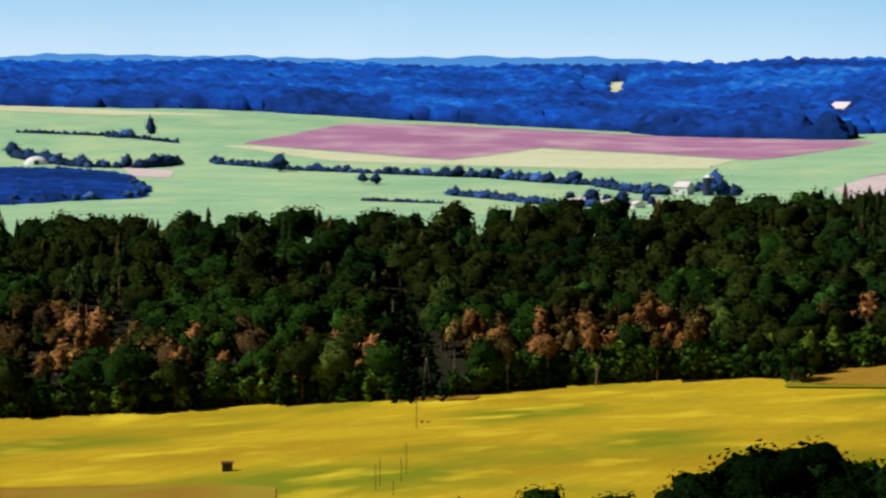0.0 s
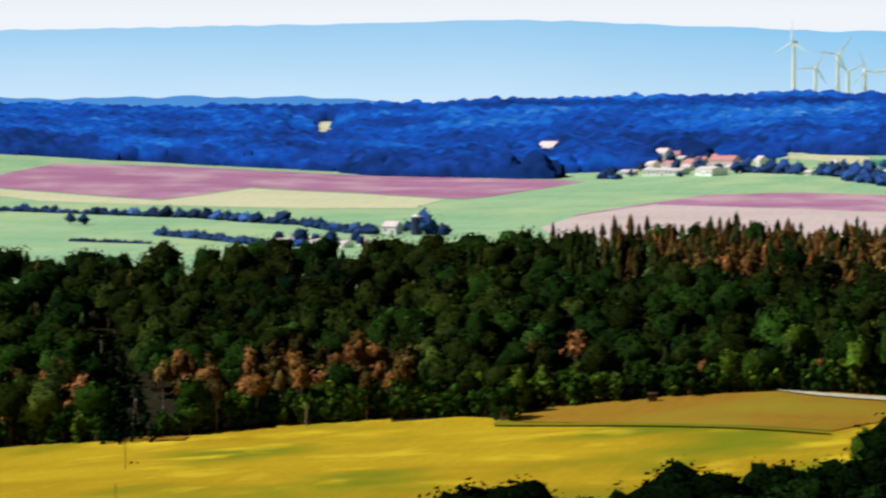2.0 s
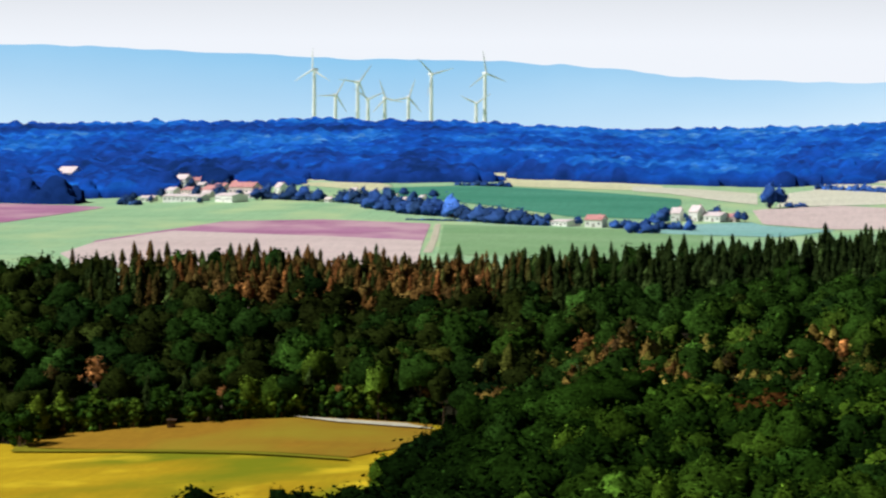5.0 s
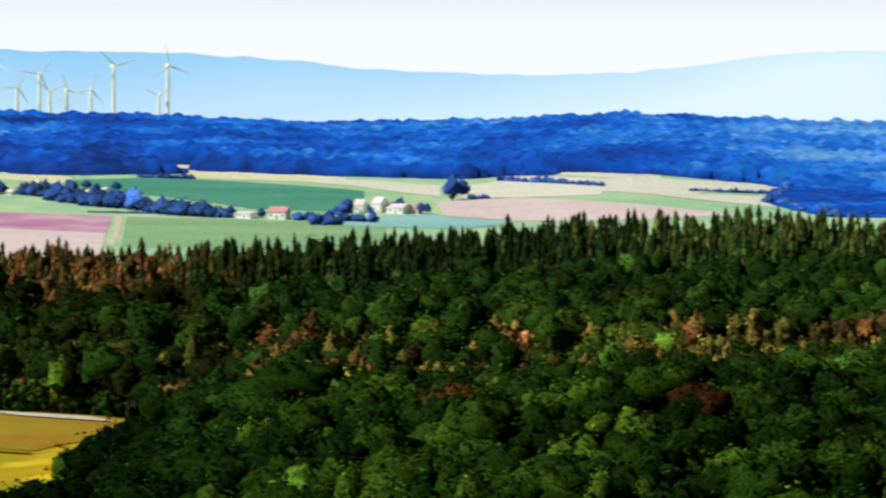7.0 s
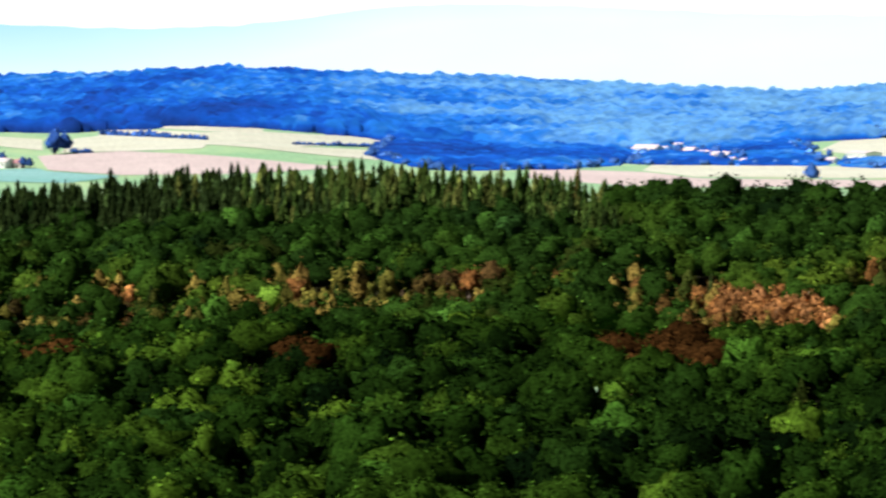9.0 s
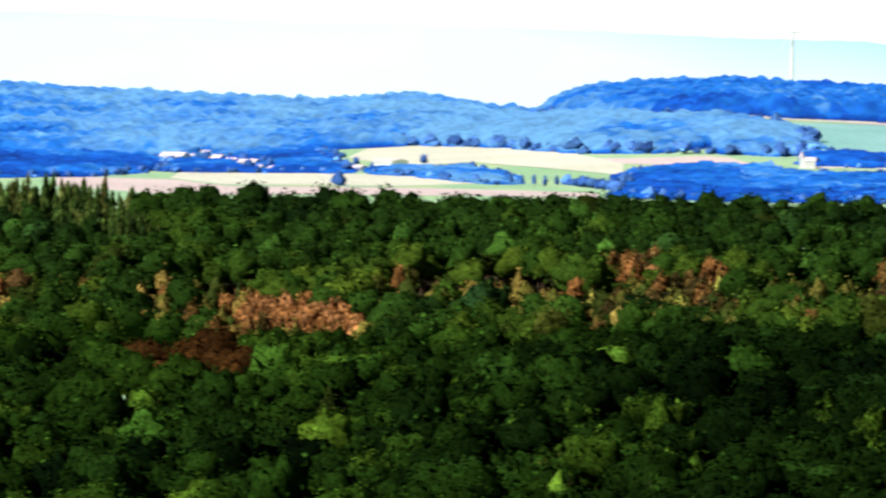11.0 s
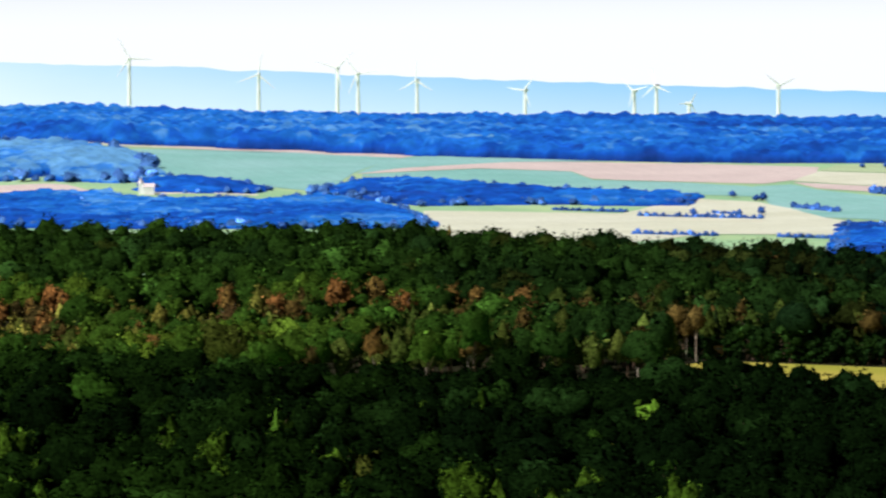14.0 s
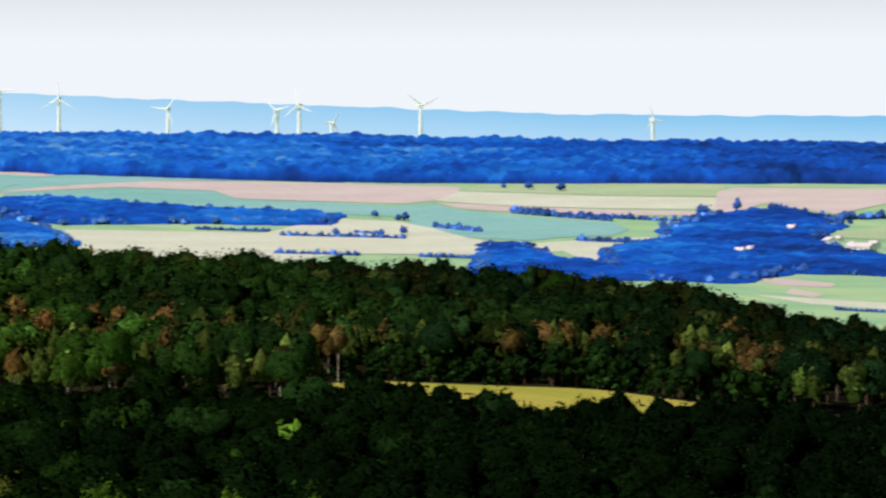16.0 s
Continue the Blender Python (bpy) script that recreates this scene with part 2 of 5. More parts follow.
FAN_R = np.arange(0.0, 4960.1, 5.0)


def blurred(a, width, axis):
    k = np.exp(-0.5 * (np.arange(-3 * width, 3 * width + 1) / width) ** 2)
    k /= k.sum()
    pad = [(3 * width, 3 * width) if i == axis else (0, 0) for i in range(2)]
    return np.apply_along_axis(lambda v: np.convolve(v, k, "valid"), axis, np.pad(a, pad, "edge"))


ROWS = np.array([np.interp(FAN_B, BEARINGS, row) for row in LAND.values()])
HEIGHTS = np.array([np.interp(FAN_R, list(LAND), ROWS[:, i]) for i in range(len(FAN_B))])
FAR = np.clip((FAN_R - 2980) / 200, 0, 1)
HEIGHTS = blurred((1 - FAR) * blurred(HEIGHTS, 4, 0) + FAR * blurred(HEIGHTS, 1, 0), 6, 1)
# spurs and gullies on the face of the far ridge
SPURS = np.array([[noise.noise(Vector((b * 0.75 + r / 900, r / 400, 3.1))) + 0.6 * noise.noise(Vector((b * 1.9 - r / 700, r / 200, 8.4))) for r in FAN_R[::20]] for b in FAN_B])
SPURS = np.array([np.interp(FAN_R, FAN_R[::20], row) for row in SPURS])
HEIGHTS += 4.0 * SPURS * np.interp(FAN_R, (2990, 3090, 3330, 3470), (0, 1, 1, 0))


def ground_z(b, r):
    """Height of the ground at bearings b and ranges r."""
    b, r = np.asarray(b, float), np.asarray(r, float)
    i = np.clip((b - FAN_B[0]) / 0.1, 0, len(FAN_B) - 1.001)
    j = np.clip(r / 5.0, 0, len(FAN_R) - 1.001)
    i0, j0 = i.astype(int), j.astype(int)
    u, v = i - i0, j - j0
    return ((1 - u) * (1 - v) * HEIGHTS[i0, j0] + u * (1 - v) * HEIGHTS[i0 + 1, j0]
            + (1 - u) * v * HEIGHTS[i0, j0 + 1] + u * v * HEIGHTS[i0 + 1, j0 + 1])


def on_land(b, r, lift=0.0):
    """World places on the ground, as rows of x, y, z."""
    b, r = np.broadcast_arrays(np.asarray(b, float), np.asarray(r, float))
    a = np.radians(b)
    return np.stack([r * np.sin(a), r * np.cos(a), ground_z(b, r) + lift], -1)


def mesh_from(name, verts, faces, mats=(), slots=None, tint=None, smooth=False):
    """A mesh from arrays: verts (n, 3), faces (m, 3 or 4)."""
    verts, faces = np.asarray(verts, np.float32), np.asarray(faces, np.int32)
    m, k = faces.shape
    me = bpy.data.meshes.new(name)
    me.vertices.add(len(verts))
    me.vertices.foreach_set("co", verts.ravel())
    me.loops.add(m * k)
    me.loops.foreach_set("vertex_index", faces.ravel())
    me.polygons.add(m)
    me.polygons.foreach_set("loop_start", np.arange(0, m * k, k, dtype=np.int32))
    for mat in mats:
        me.materials.append(mat)
    if slots is not None:
        me.polygons.foreach_set("material_index", np.asarray(slots, np.int32))
    if smooth:
        me.polygons.foreach_set("use_smooth", np.ones(m, bool))
    me.update(calc_edges=True)
    if tint is not None:
        at = me.attributes.new("tint", "FLOAT", "POINT")
        at.data.foreach_set("value", np.asarray(tint, np.float32))
    return me


# ---------- ground and fields ----------
def build_ground():
    bs = np.concatenate([np.arange(-26, 34.01, 0.25), np.arange(41, 330, 3.0)])
    rs = np.concatenate([[0.5, 10, 20, 40, 70, 100, 150, 200, 250, 300, 350, 400, 450], np.arange(480, 4960, 20.0)])
    flat = np.where(bs > 200, -60.0, np.minimum(bs, 70.0))
    b, r = np.meshgrid(bs, rs, indexing="ij")
    z = ground_z(np.broadcast_to(flat[:, None], b.shape), r)
    a = np.radians(b)
    v = np.stack([r * np.sin(a), r * np.cos(a), z], -1).reshape(-1, 3)
    nb, nr = b.shape
    i, j = np.meshgrid(np.arange(nb), np.arange(nr - 1), indexing="ij")
    k = (i + 1) % nb
    faces = np.stack([i * nr + j, i * nr + j + 1, k * nr + j + 1, k * nr + j], -1).reshape(-1, 4)
    # the spot under the look-out itself
    v = np.concatenate([v, [(x, y, z[0, 0] - 0.01) for x, y in ((-0.8, -0.7), (0.7, -0.8), (0.8, 0.7), (-0.7, 0.8))]])
    faces = np.concatenate([faces, [np.arange(4) + len(v) - 4]])
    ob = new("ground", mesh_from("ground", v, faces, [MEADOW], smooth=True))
    return tagged(ob, "pale green meadow land rolling to the horizon", "ground", kind="structure")


def crossings(corners, r):
    """The bearings at which the outline crosses the range r, in order."""
    out = []
    for (b0, r0), (b1, r1) in zip(corners, corners[1:] + corners[:1]):
        if (r0 <= r) != (r1 <= r):
            out.append(b0 + (b1 - b0) * (r - r0) / (r1 - r0))
    return sorted(out)


def field(name, corners, mat, label, category="field", lift=0.3, step=8.0, wave=0.0):
    """A sheet of crop over the ground, inside corners of (bearing, range), a hand or two high."""
    ranges = [r for _, r in corners]
    lift = lift if min(ranges) < 1200 else lift * 0.5
    cuts = np.linspace(min(ranges) + 0.01, max(ranges) - 0.01, max(3, int((max(ranges) - min(ranges)) / step)))
    verts, faces = [], []
    for r0, r1 in zip(cuts[:-1], cuts[1:]):
        mid = crossings(corners, (r0 + r1) / 2)
        near, far = crossings(corners, r0), crossings(corners, r1)
        if len(near) != len(mid):
            near = mid
        if len(far) != len(mid):
            far = mid
        for p in range(0, len(mid) - 1, 2):
            n = max(1, int((mid[p + 1] - mid[p]) / 0.4))
            bn, bf = np.linspace(near[p], near[p + 1], n + 1), np.linspace(far[p], far[p + 1], n + 1)
            at = len(verts)
            verts += on_land(bn, r0, lift).tolist() + on_land(bf, r1, lift).tolist()
            faces += [(at + i, at + i + 1, at + n + 2 + i, at + n + 1 + i) for i in range(n)]
    if category == "field":
        FIELDS.append(corners)
    ob = new(name, mesh_from(name, verts, faces, [mat], smooth=True))
    return tagged(ob, label, category, kind="structure")


FIELDS = []


# ---------- trees ----------
OCT_V = np.array([(1, 0, 0), (0, 1, 0), (-1, 0, 0), (0, -1, 0), (0, 0, 1), (0, 0, -1)], float)
OCT_F = np.array([(0, 1, 4), (1, 2, 4), (2, 3, 4), (3, 0, 4), (1, 0, 5), (2, 1, 5), (3, 2, 5), (0, 3, 5)])


def stem(height, low, high, sides=5, lean=0.0):
    """A tapered trunk of triangles."""
    a = np.linspace(0, 2 * np.pi, sides, endpoint=False)
    ring = np.stack([np.cos(a), np.sin(a)], -1)
    v = np.concatenate([np.c_[ring * low, np.full(sides, -0.6)], np.c_[ring * high + [lean, 0], np.full(sides, height)]])
    i = np.arange(sides)
    k = (i + 1) % sides
    return v, np.concatenate([np.stack([i, k, sides + k], -1), np.stack([i, sides + k, sides + i], -1)])


def limb(start, end, thick):
    v, f = stem(1.0, thick, thick * 0.4, 3)
    start, end = Vector(start), Vector(end)
    q = (end - start).to_track_quat("Z", "Y").to_matrix()
    v[:, 2] = v[:, 2].clip(0) * (end - start).length
    return v @ np.array(q).T + np.array(start), f


def leaves(rng, centres, normals, size):
    """Leaf clumps: bent four-cornered sprays, each of two triangles."""
    n = len(centres)
    normals = normals / np.linalg.norm(normals, axis=1, keepdims=True)
    side = np.cross(normals, rng.normal(size=(n, 3)))
    side /= np.linalg.norm(side, axis=1, keepdims=True)
    other = np.cross(normals, side)
    s = (size * rng.uniform(0.6, 1.35, n))[:, None]
    p = [centres - side * s, centres - other * s * 0.7 - normals * s * 0.35, centres + side * s, centres + other * s * 0.7 - normals * s * 0.35]
    v = np.stack(p, 1).reshape(-1, 3)
    at = np.arange(n)[:, None] * 4
    return v, np.concatenate([at + [0, 1, 2], at + [0, 2, 3]])


def joined(pieces):
    """Pieces of (verts, faces, slot) as one."""
    vs, fs, ss, at = [], [], [], 0
    for v, f, s in pieces:
        vs.append(v), fs.append(f + at), ss.append(np.full(len(f), s))
        at += len(v)
    return np.concatenate(vs), np.concatenate(fs), np.concatenate(ss)


def broadleaf(seed, clumps, height=15.0, width=8.0, size=0.75, bole=0.22):
    """Crown and trunk of an oak- or beech-like tree: rounded lobes set with sprays of leaves."""
    rng = np.random.default_rng(seed)
    n = rng.integers(6, 9)
    low = height * bole
    lobes = []
    for i in range(n):
        a, up = rng.uniform(0, 2 * np.pi), rng.uniform(0.12, 0.86)
        out = width * 0.5 * rng.uniform(0.25, 0.62) * (1.15 - 0.7 * up)
        lobes.append((out * np.cos(a), out * np.sin(a), low + (height - low) * up, width * rng.uniform(0.20, 0.31)))
    lobes.append((0, 0, low + (height - low) * 0.82, width * 0.24))
    lobes = np.array(lobes)
    which = rng.choice(len(lobes), clumps, p=lobes[:, 3] ** 2 / (lobes[:, 3] ** 2).sum())
    d = rng.normal(size=(clumps, 3))
    d[:, 2] += 0.35
    d /= np.linalg.norm(d, axis=1, keepdims=True)
    c = lobes[which, :3] + d * lobes[which, 3:] * rng.uniform(0.85, 1.12, (clumps, 1))
    crown = [(*leaves(rng, c, d + rng.normal(scale=0.45, size=d.shape), size), 0)]
    for x, y, z, r in lobes:
        crown.append((OCT_V * r * 0.74 + [x, y, z], OCT_F, 0))
    wood = [(*stem(height * 0.7, width * 0.035, width * 0.012), 1)]
    for x, y, z, r in lobes[:4]:
        wood.append((*limb((0, 0, low * rng.uniform(0.8, 1.5)), (x, y, z), width * 0.014), 1))
    return crown, wood


def dome_tree(seed, clumps, height=14.0, width=11.0, size=0.6, hem=-0.1, around=13, down=7):
    """A tree of a closed wood: a broad dome of soft rounded bulges, set with small sprays of leaves, on a bare trunk."""
    rng = np.random.default_rng(seed)
    loose = 1.0 if clumps < 120 else 0.7 if clumps < 140 else 0.28
    half, deep = width * 0.5, height * (0.34 if hem > -0.55 else 0.46)
    mid = height - deep * 1.08
    n = rng.integers(9, 14)
    turn = np.arange(n) * 2.4 + rng.uniform(0, 6)
    up = np.linspace(0.95, hem, n) + rng.uniform(-0.08, 0.08, n)
    out = np.sqrt(np.clip(1 - up ** 2, 0.02, 1)) * rng.uniform(0.62, 0.98, n)
    knobs = np.stack([half * out * np.cos(turn), half * out * np.sin(turn), deep * up * rng.uniform(0.65, 0.85, n)], -1)
    reach = width * rng.uniform(0.12, 0.25, n)

    def skin(ray):
        """How far the crown reaches along each ray from its middle."""
        far = 0.70 / np.sqrt((ray[:, 0] ** 2 + ray[:, 1] ** 2) / half ** 2 + ray[:, 2] ** 2 / deep ** 2)
        for k, r in zip(knobs, reach):
            along = ray @ k
            inner = r * r - (k @ k - along ** 2)
            far = np.where((inner > 0) & (along > 0), np.maximum(far, along + np.sqrt(np.clip(inner, 0, None))), far)
        return far

    # the closed crown, open below
    t, f = np.meshgrid(np.linspace(0.05, 2.1 if hem > -0.55 else 2.6, down), np.arange(around) * 2 * np.pi / around, indexing="ij")
    f = f + 0.5 * np.pi / around * (np.arange(down)[:, None] % 2)
    ray = np.stack([np.sin(t) * np.cos(f), np.sin(t) * np.sin(f), np.cos(t)], -1).reshape(-1, 3)
    hull = ray * (skin(ray) * rng.uniform(0.98 - 0.32 * loose, 0.98, len(ray)))[:, None]
    i, j = np.meshgrid(np.arange(down - 1), np.arange(around), indexing="ij")
    i, j = i.ravel() * around, j.ravel()
    k = (j + 1) % around
    shell = np.concatenate([np.stack([i + j, i + around + j, i + around + k], -1), np.stack([i + j, i + around + k, i + k], -1)])
    crown = [(hull + [0, 0, mid], shell, 0)]
    # leaf sprays that ruffle it
    d = rng.normal(size=(clumps, 3))
    d[:, 2] = np.where(d[:, 2] < -0.6 * np.linalg.norm(d, axis=1), -d[:, 2], d[:, 2])
    d /= np.linalg.norm(d, axis=1, keepdims=True)
    c = d * (skin(d) * rng.uniform(1.0 - 0.14 * loose, 1.0 + 0.13 * loose, clumps))[:, None]
    step = 0.08
    side = np.cross(d, [0.3, 0.5, 0.8])
    side /= np.linalg.norm(side, axis=1, keepdims=True)
    other = np.cross(d, side)
    e, g = d + side * step, d + other * step
    e, g = [(w / np.linalg.norm(w, axis=1, keepdims=True)) for w in (e, g)]
    base = d * skin(d)[:, None]
    tilt = np.cross(e * skin(e)[:, None] - base, g * skin(g)[:, None] - base)
    tilt *= np.sign((tilt * d).sum(1, keepdims=True))
    tilt /= np.linalg.norm(tilt, axis=1, keepdims=True) + 1e-9
    crown.append((*leaves(rng, c + [0, 0, mid], tilt + 0.4 * d + [0, 0, 0.15] + rng.normal(scale=0.33, size=d.shape), size), 0))
    wood = [(*stem(height * 0.6, width * 0.03, width * 0.012), 1)]
    for x, y, z in knobs[1:4]:
        wood.append((*limb((0, 0, height * 0.35), (x, y, z + mid), width * 0.012), 1))
    return crown, wood


def spruce(seed, sprays=40, height=17.0, width=5.6, bare=0.06, ragged=0.18, size=0.55, tiers=7, points=7, inner=1.0):
    """A conical conifer: jagged drooping whorls of branches, one above the other, round a straight trunk."""
    rng = np.random.default_rng(seed)
    low, crown = height * bare, []
    for k in range(tiers):
        t = k / tiers
        z = low + (height - low) * t
        tall = (height - low) / tiers * (2.0 if k < tiers - 1 else 1.0)
        reach = width * 0.5 * (1 - t) ** 0.85 * (1 + rng.normal(0, ragged * 0.5)) + 0.15
        a = (np.arange(2 * points) + rng.uniform(-0.3, 0.3, 2 * points)) * np.pi / points + rng.uniform(0, 6)
        out = inner * reach * np.where(np.arange(2 * points) % 2, 0.52, 1.0) * (1 + rng.normal(0, ragged, 2 * points))
        drop = z + rng.normal(0, ragged * tall * 0.5, 2 * points) + np.where(np.arange(2 * points) % 2, 0.25 * tall, -0.05 * tall)
        ring = np.stack([out * np.cos(a), out * np.sin(a), drop], -1)
        i = np.arange(2 * points)
        crown.append((np.concatenate([ring, [(0, 0, min(z + tall, height))]]), np.stack([i, (i + 1) % (2 * points), np.full(2 * points, 2 * points)], -1), 0))
    t = rng.random(sprays) ** 1.4 * 0.95
    a = rng.uniform(0, 2 * np.pi, sprays)
    reach = width * 0.5 * (1 - t) ** 0.85 * rng.uniform(0.55, 1.0 + ragged, sprays)
    c = np.stack([reach * np.cos(a), reach * np.sin(a), low + (height - low) * t + 0.3], -1)
    d = np.stack([np.cos(a), np.sin(a), np.full(sprays, 0.8)], -1) + rng.normal(0, 0.3, (sprays, 3))
    crown.append((*leaves(rng, c, d, size * (1.1 - 0.7 * t)), 0))
    return crown, [(*stem(height * 0.9, 0.2, 0.05), 1)]


def inside(corners, b, r):
    """Which of the bearings and ranges lie inside the outline."""
    hit = np.zeros(len(b), bool)
    for (b0, r0), (b1, r1) in zip(corners, corners[1:] + corners[:1]):
        cross = (r0 <= r) != (r1 <= r)
        at = b0 + (b1 - b0) * (r - r0) / (r1 - r0 if r1 != r0 else 1e-9)
        hit ^= cross & (b < at)
    return hit


def scatter(corners, gap, seed):
    """Jittered places, about gap metres apart, inside an outline of (bearing, range)."""
    rng = np.random.default_rng(seed)
    bs, rs = [b for b, _ in corners], [r for _, r in corners]
    out = []
    for r in np.arange(min(rs), max(rs) + gap, gap * 0.87):
        da = math.degrees(gap / r)
        b = np.arange(min(bs), max(bs), da)
        rr = r + rng.uniform(-0.45, 0.45, len(b)) * gap
        out.append(np.stack([b + rng.uniform(-0.45, 0.45, len(b)) * da, rr], -1))
    p = np.concatenate(out)
    return p[inside(corners, p[:, 0], p[:, 1])]


def stand(name, kinds, places, mats, label, category, seed, size=(0.75, 1.25), tints=(0.0, 0.85), tint=None, sink=0.0, tall=None, smooth=False):
    """Many trees as one mesh: each place takes a kind, a size, a turn and a tone of its own."""
    rng = np.random.default_rng(seed)
    n = len(places)
    which = rng.integers(0, len(kinds), n)
    scale = rng.uniform(*size, n) * (1 if tall is None else tall)
    turn = rng.uniform(0, 2 * np.pi, n)
    tone = rng.uniform(*tints, n) if tint is None else tint
    feet = on_land(places[:, 0], places[:, 1], -sink)
    vs, fs, ss, ts, at = [], [], [], [], 0
    for k, (crown, wood) in enumerate(kinds):
        v, f, s = joined(crown + wood)
        own = np.nonzero(which == k)[0]
        if not len(own):
            continue
        c, sn = np.cos(turn[own])[:, None], np.sin(turn[own])[:, None]
        flat = rng.uniform(0.82, 1.25, (2, len(own), 1))
        x = (v[:, 0] * flat[0] * c - v[:, 1] * flat[1] * sn) * scale[own, None]
        y = (v[:, 0] * flat[0] * sn + v[:, 1] * flat[1] * c) * scale[own, None]
        z = v[:, 2] * (scale[own] * rng.uniform(0.9, 1.12, len(own)))[:, None]
        p = np.stack([x, y, z], -1) + feet[own, None, :]
        vs.append(p.reshape(-1, 3))
        fs.append((f[None] + (np.arange(len(own)) * len(v))[:, None, None] + at).reshape(-1, 3))
        ss.append(np.tile(s, len(own)))
        ts.append(np.repeat(tone[own], len(v)))
        at += len(own) * len(v)
    me = mesh_from(name, np.concatenate(vs), np.concatenate(fs), mats, np.concatenate(ss), np.concatenate(ts), smooth)
    return tagged(new(name, me), label, category, kind="stuff")


# ---------- helpers for things with parts ----------
def part(name, bm, mat, parent, label=""):
    """Links a bmesh as one mesh object under a thing or under a part."""
    me = bpy.data.meshes.new(name)
    bm.to_mesh(me)
    bm.free()
    me.materials.append(mat)
    ob = new(name, me)
    ob.parent = parent
    return tagged(ob, label) if label else ob


def box(x0, x1, y0, y1, z0, z1, bm=None, m=None):
    bm = bm or bmesh.new()
    grow = Matrix.LocRotScale(((x0 + x1) / 2, (y0 + y1) / 2, (z0 + z1) / 2), None, (x1 - x0, y1 - y0, z1 - z0))
    bmesh.ops.create_cube(bm, size=1.0, matrix=(m or Matrix.Identity(4)) @ grow)
    return bm


def rod(a, b, low, high, sides=8, bm=None):
    """A tapered round bar from a to b."""
    bm = bm or bmesh.new()
    a, b = Vector(a), Vector(b)
    turn = (b - a).to_track_quat("Z", "Y").to_matrix().to_4x4()
    bmesh.ops.create_cone(bm, cap_ends=True, segments=sides, radius1=low, radius2=high, depth=(b - a).length,
                          matrix=Matrix.Translation((a + b) / 2) @ turn)
    return bm


def thing(name, b, r, label, category, turn=0.0, group="", lift=0.0):
    """An empty at the foot of a thing, on the ground at a bearing and range, its front towards the look-out."""
    ob = new(name)
    x, y, z = on_land(b, r, lift)
    ob.matrix_world = pose(x, y, z, 0, 0, -b + turn)
    return tagged(ob, label, category, group)


def tree_mesh(pieces, mat, tint, name):
    v, f, s = joined(pieces)
    return mesh_from(name, v, f, [mat], None, np.full(len(v), tint))


MODELS = {}


def tree_model(key, kind, leaf, bark, tint):
    """The meshes of a tree, made once and shared."""
    if key not in MODELS:
        crown, wood = kind
        MODELS[key] = (tree_mesh(crown, leaf, tint, "crown"), tree_mesh(wood, bark, tint, "trunk"))
    return MODELS[key]


def tree(b, r, model, size, label, category="tree", group="", wide=1.0, turn=0.0, lift=-0.1):
    ob = new("tree")
    x, y, z = on_land(b, r, lift)
    ob.matrix_world = pose(x, y, z, 0, 0, turn) @ Matrix.Diagonal((size * wide, size * wide, size, 1))
    for name, me in zip(("crown", "trunk"), model):
        new(name, me).parent = ob
    return tagged(ob, label, category, group)


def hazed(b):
    """How far painted haze pales the leaf colour of far trees at a bearing."""
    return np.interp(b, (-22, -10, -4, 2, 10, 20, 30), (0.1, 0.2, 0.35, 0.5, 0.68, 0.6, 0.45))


def hedge(line, height, leaf=None, seed=0):
    """A run of bushes along a line of (bearing, range)."""
    rng = np.random.default_rng(int(abs(line[0][0]) * 100 + line[0][1]) + seed)
    at = []
    for (b0, r0), (b1, r1) in zip(line[:-1], line[1:]):
        p0, p1 = on_land(b0, r0), on_land(b1, r1)
        n = max(2, int(np.linalg.norm(p1 - p0) / (height * 0.25)))
        t = (np.arange(n) + rng.uniform(-0.3, 0.3, n)) / n
        at.append(np.stack([b0 + (b1 - b0) * t, r0 + (r1 - r0) * t + rng.uniform(-0.4, 0.4, n) * height], -1))
    at = cleared(np.concatenate(at), False, 26)
    k = height / 10.0
    tall = rng.uniform(0.5, 1.1, len(at)) * (0.75 + 0.45 * np.sin(np.arange(len(at)) * 0.55 + rng.uniform(0, 6)) ** 2)
    ob = stand("hedge", HEDGE_TREES, at, [leaf or HAZED_HEDGE_LEAF, BARK], "dark green overgrown field hedge of bushes", "hedge", int(rng.integers(1 << 30)), (k * 0.8, k * 1.05), tall=tall, sink=height * 0.16, tint=np.clip(hazed(at[:, 0]) + rng.normal(0, 0.10, len(at)), 0, 1))
    ob["kind"] = ""
    del ob["kind"]
    return ob


HOUSES = []


def cleared(places, fields=True, front=100):
    """The places without those on fields, on houses or close before a house."""
    keep = np.ones(len(places), bool)
    for corners in FIELDS if fields else ():
        keep &= ~inside(corners, places[:, 0], places[:, 1])
    for b, r, width in HOUSES:
        aside = abs(places[:, 0] - b) < math.degrees((width * 0.55 + 4) / r)
        keep &= ~(aside & (places[:, 1] > r - front) & (places[:, 1] < r + 12))
    return places[keep]


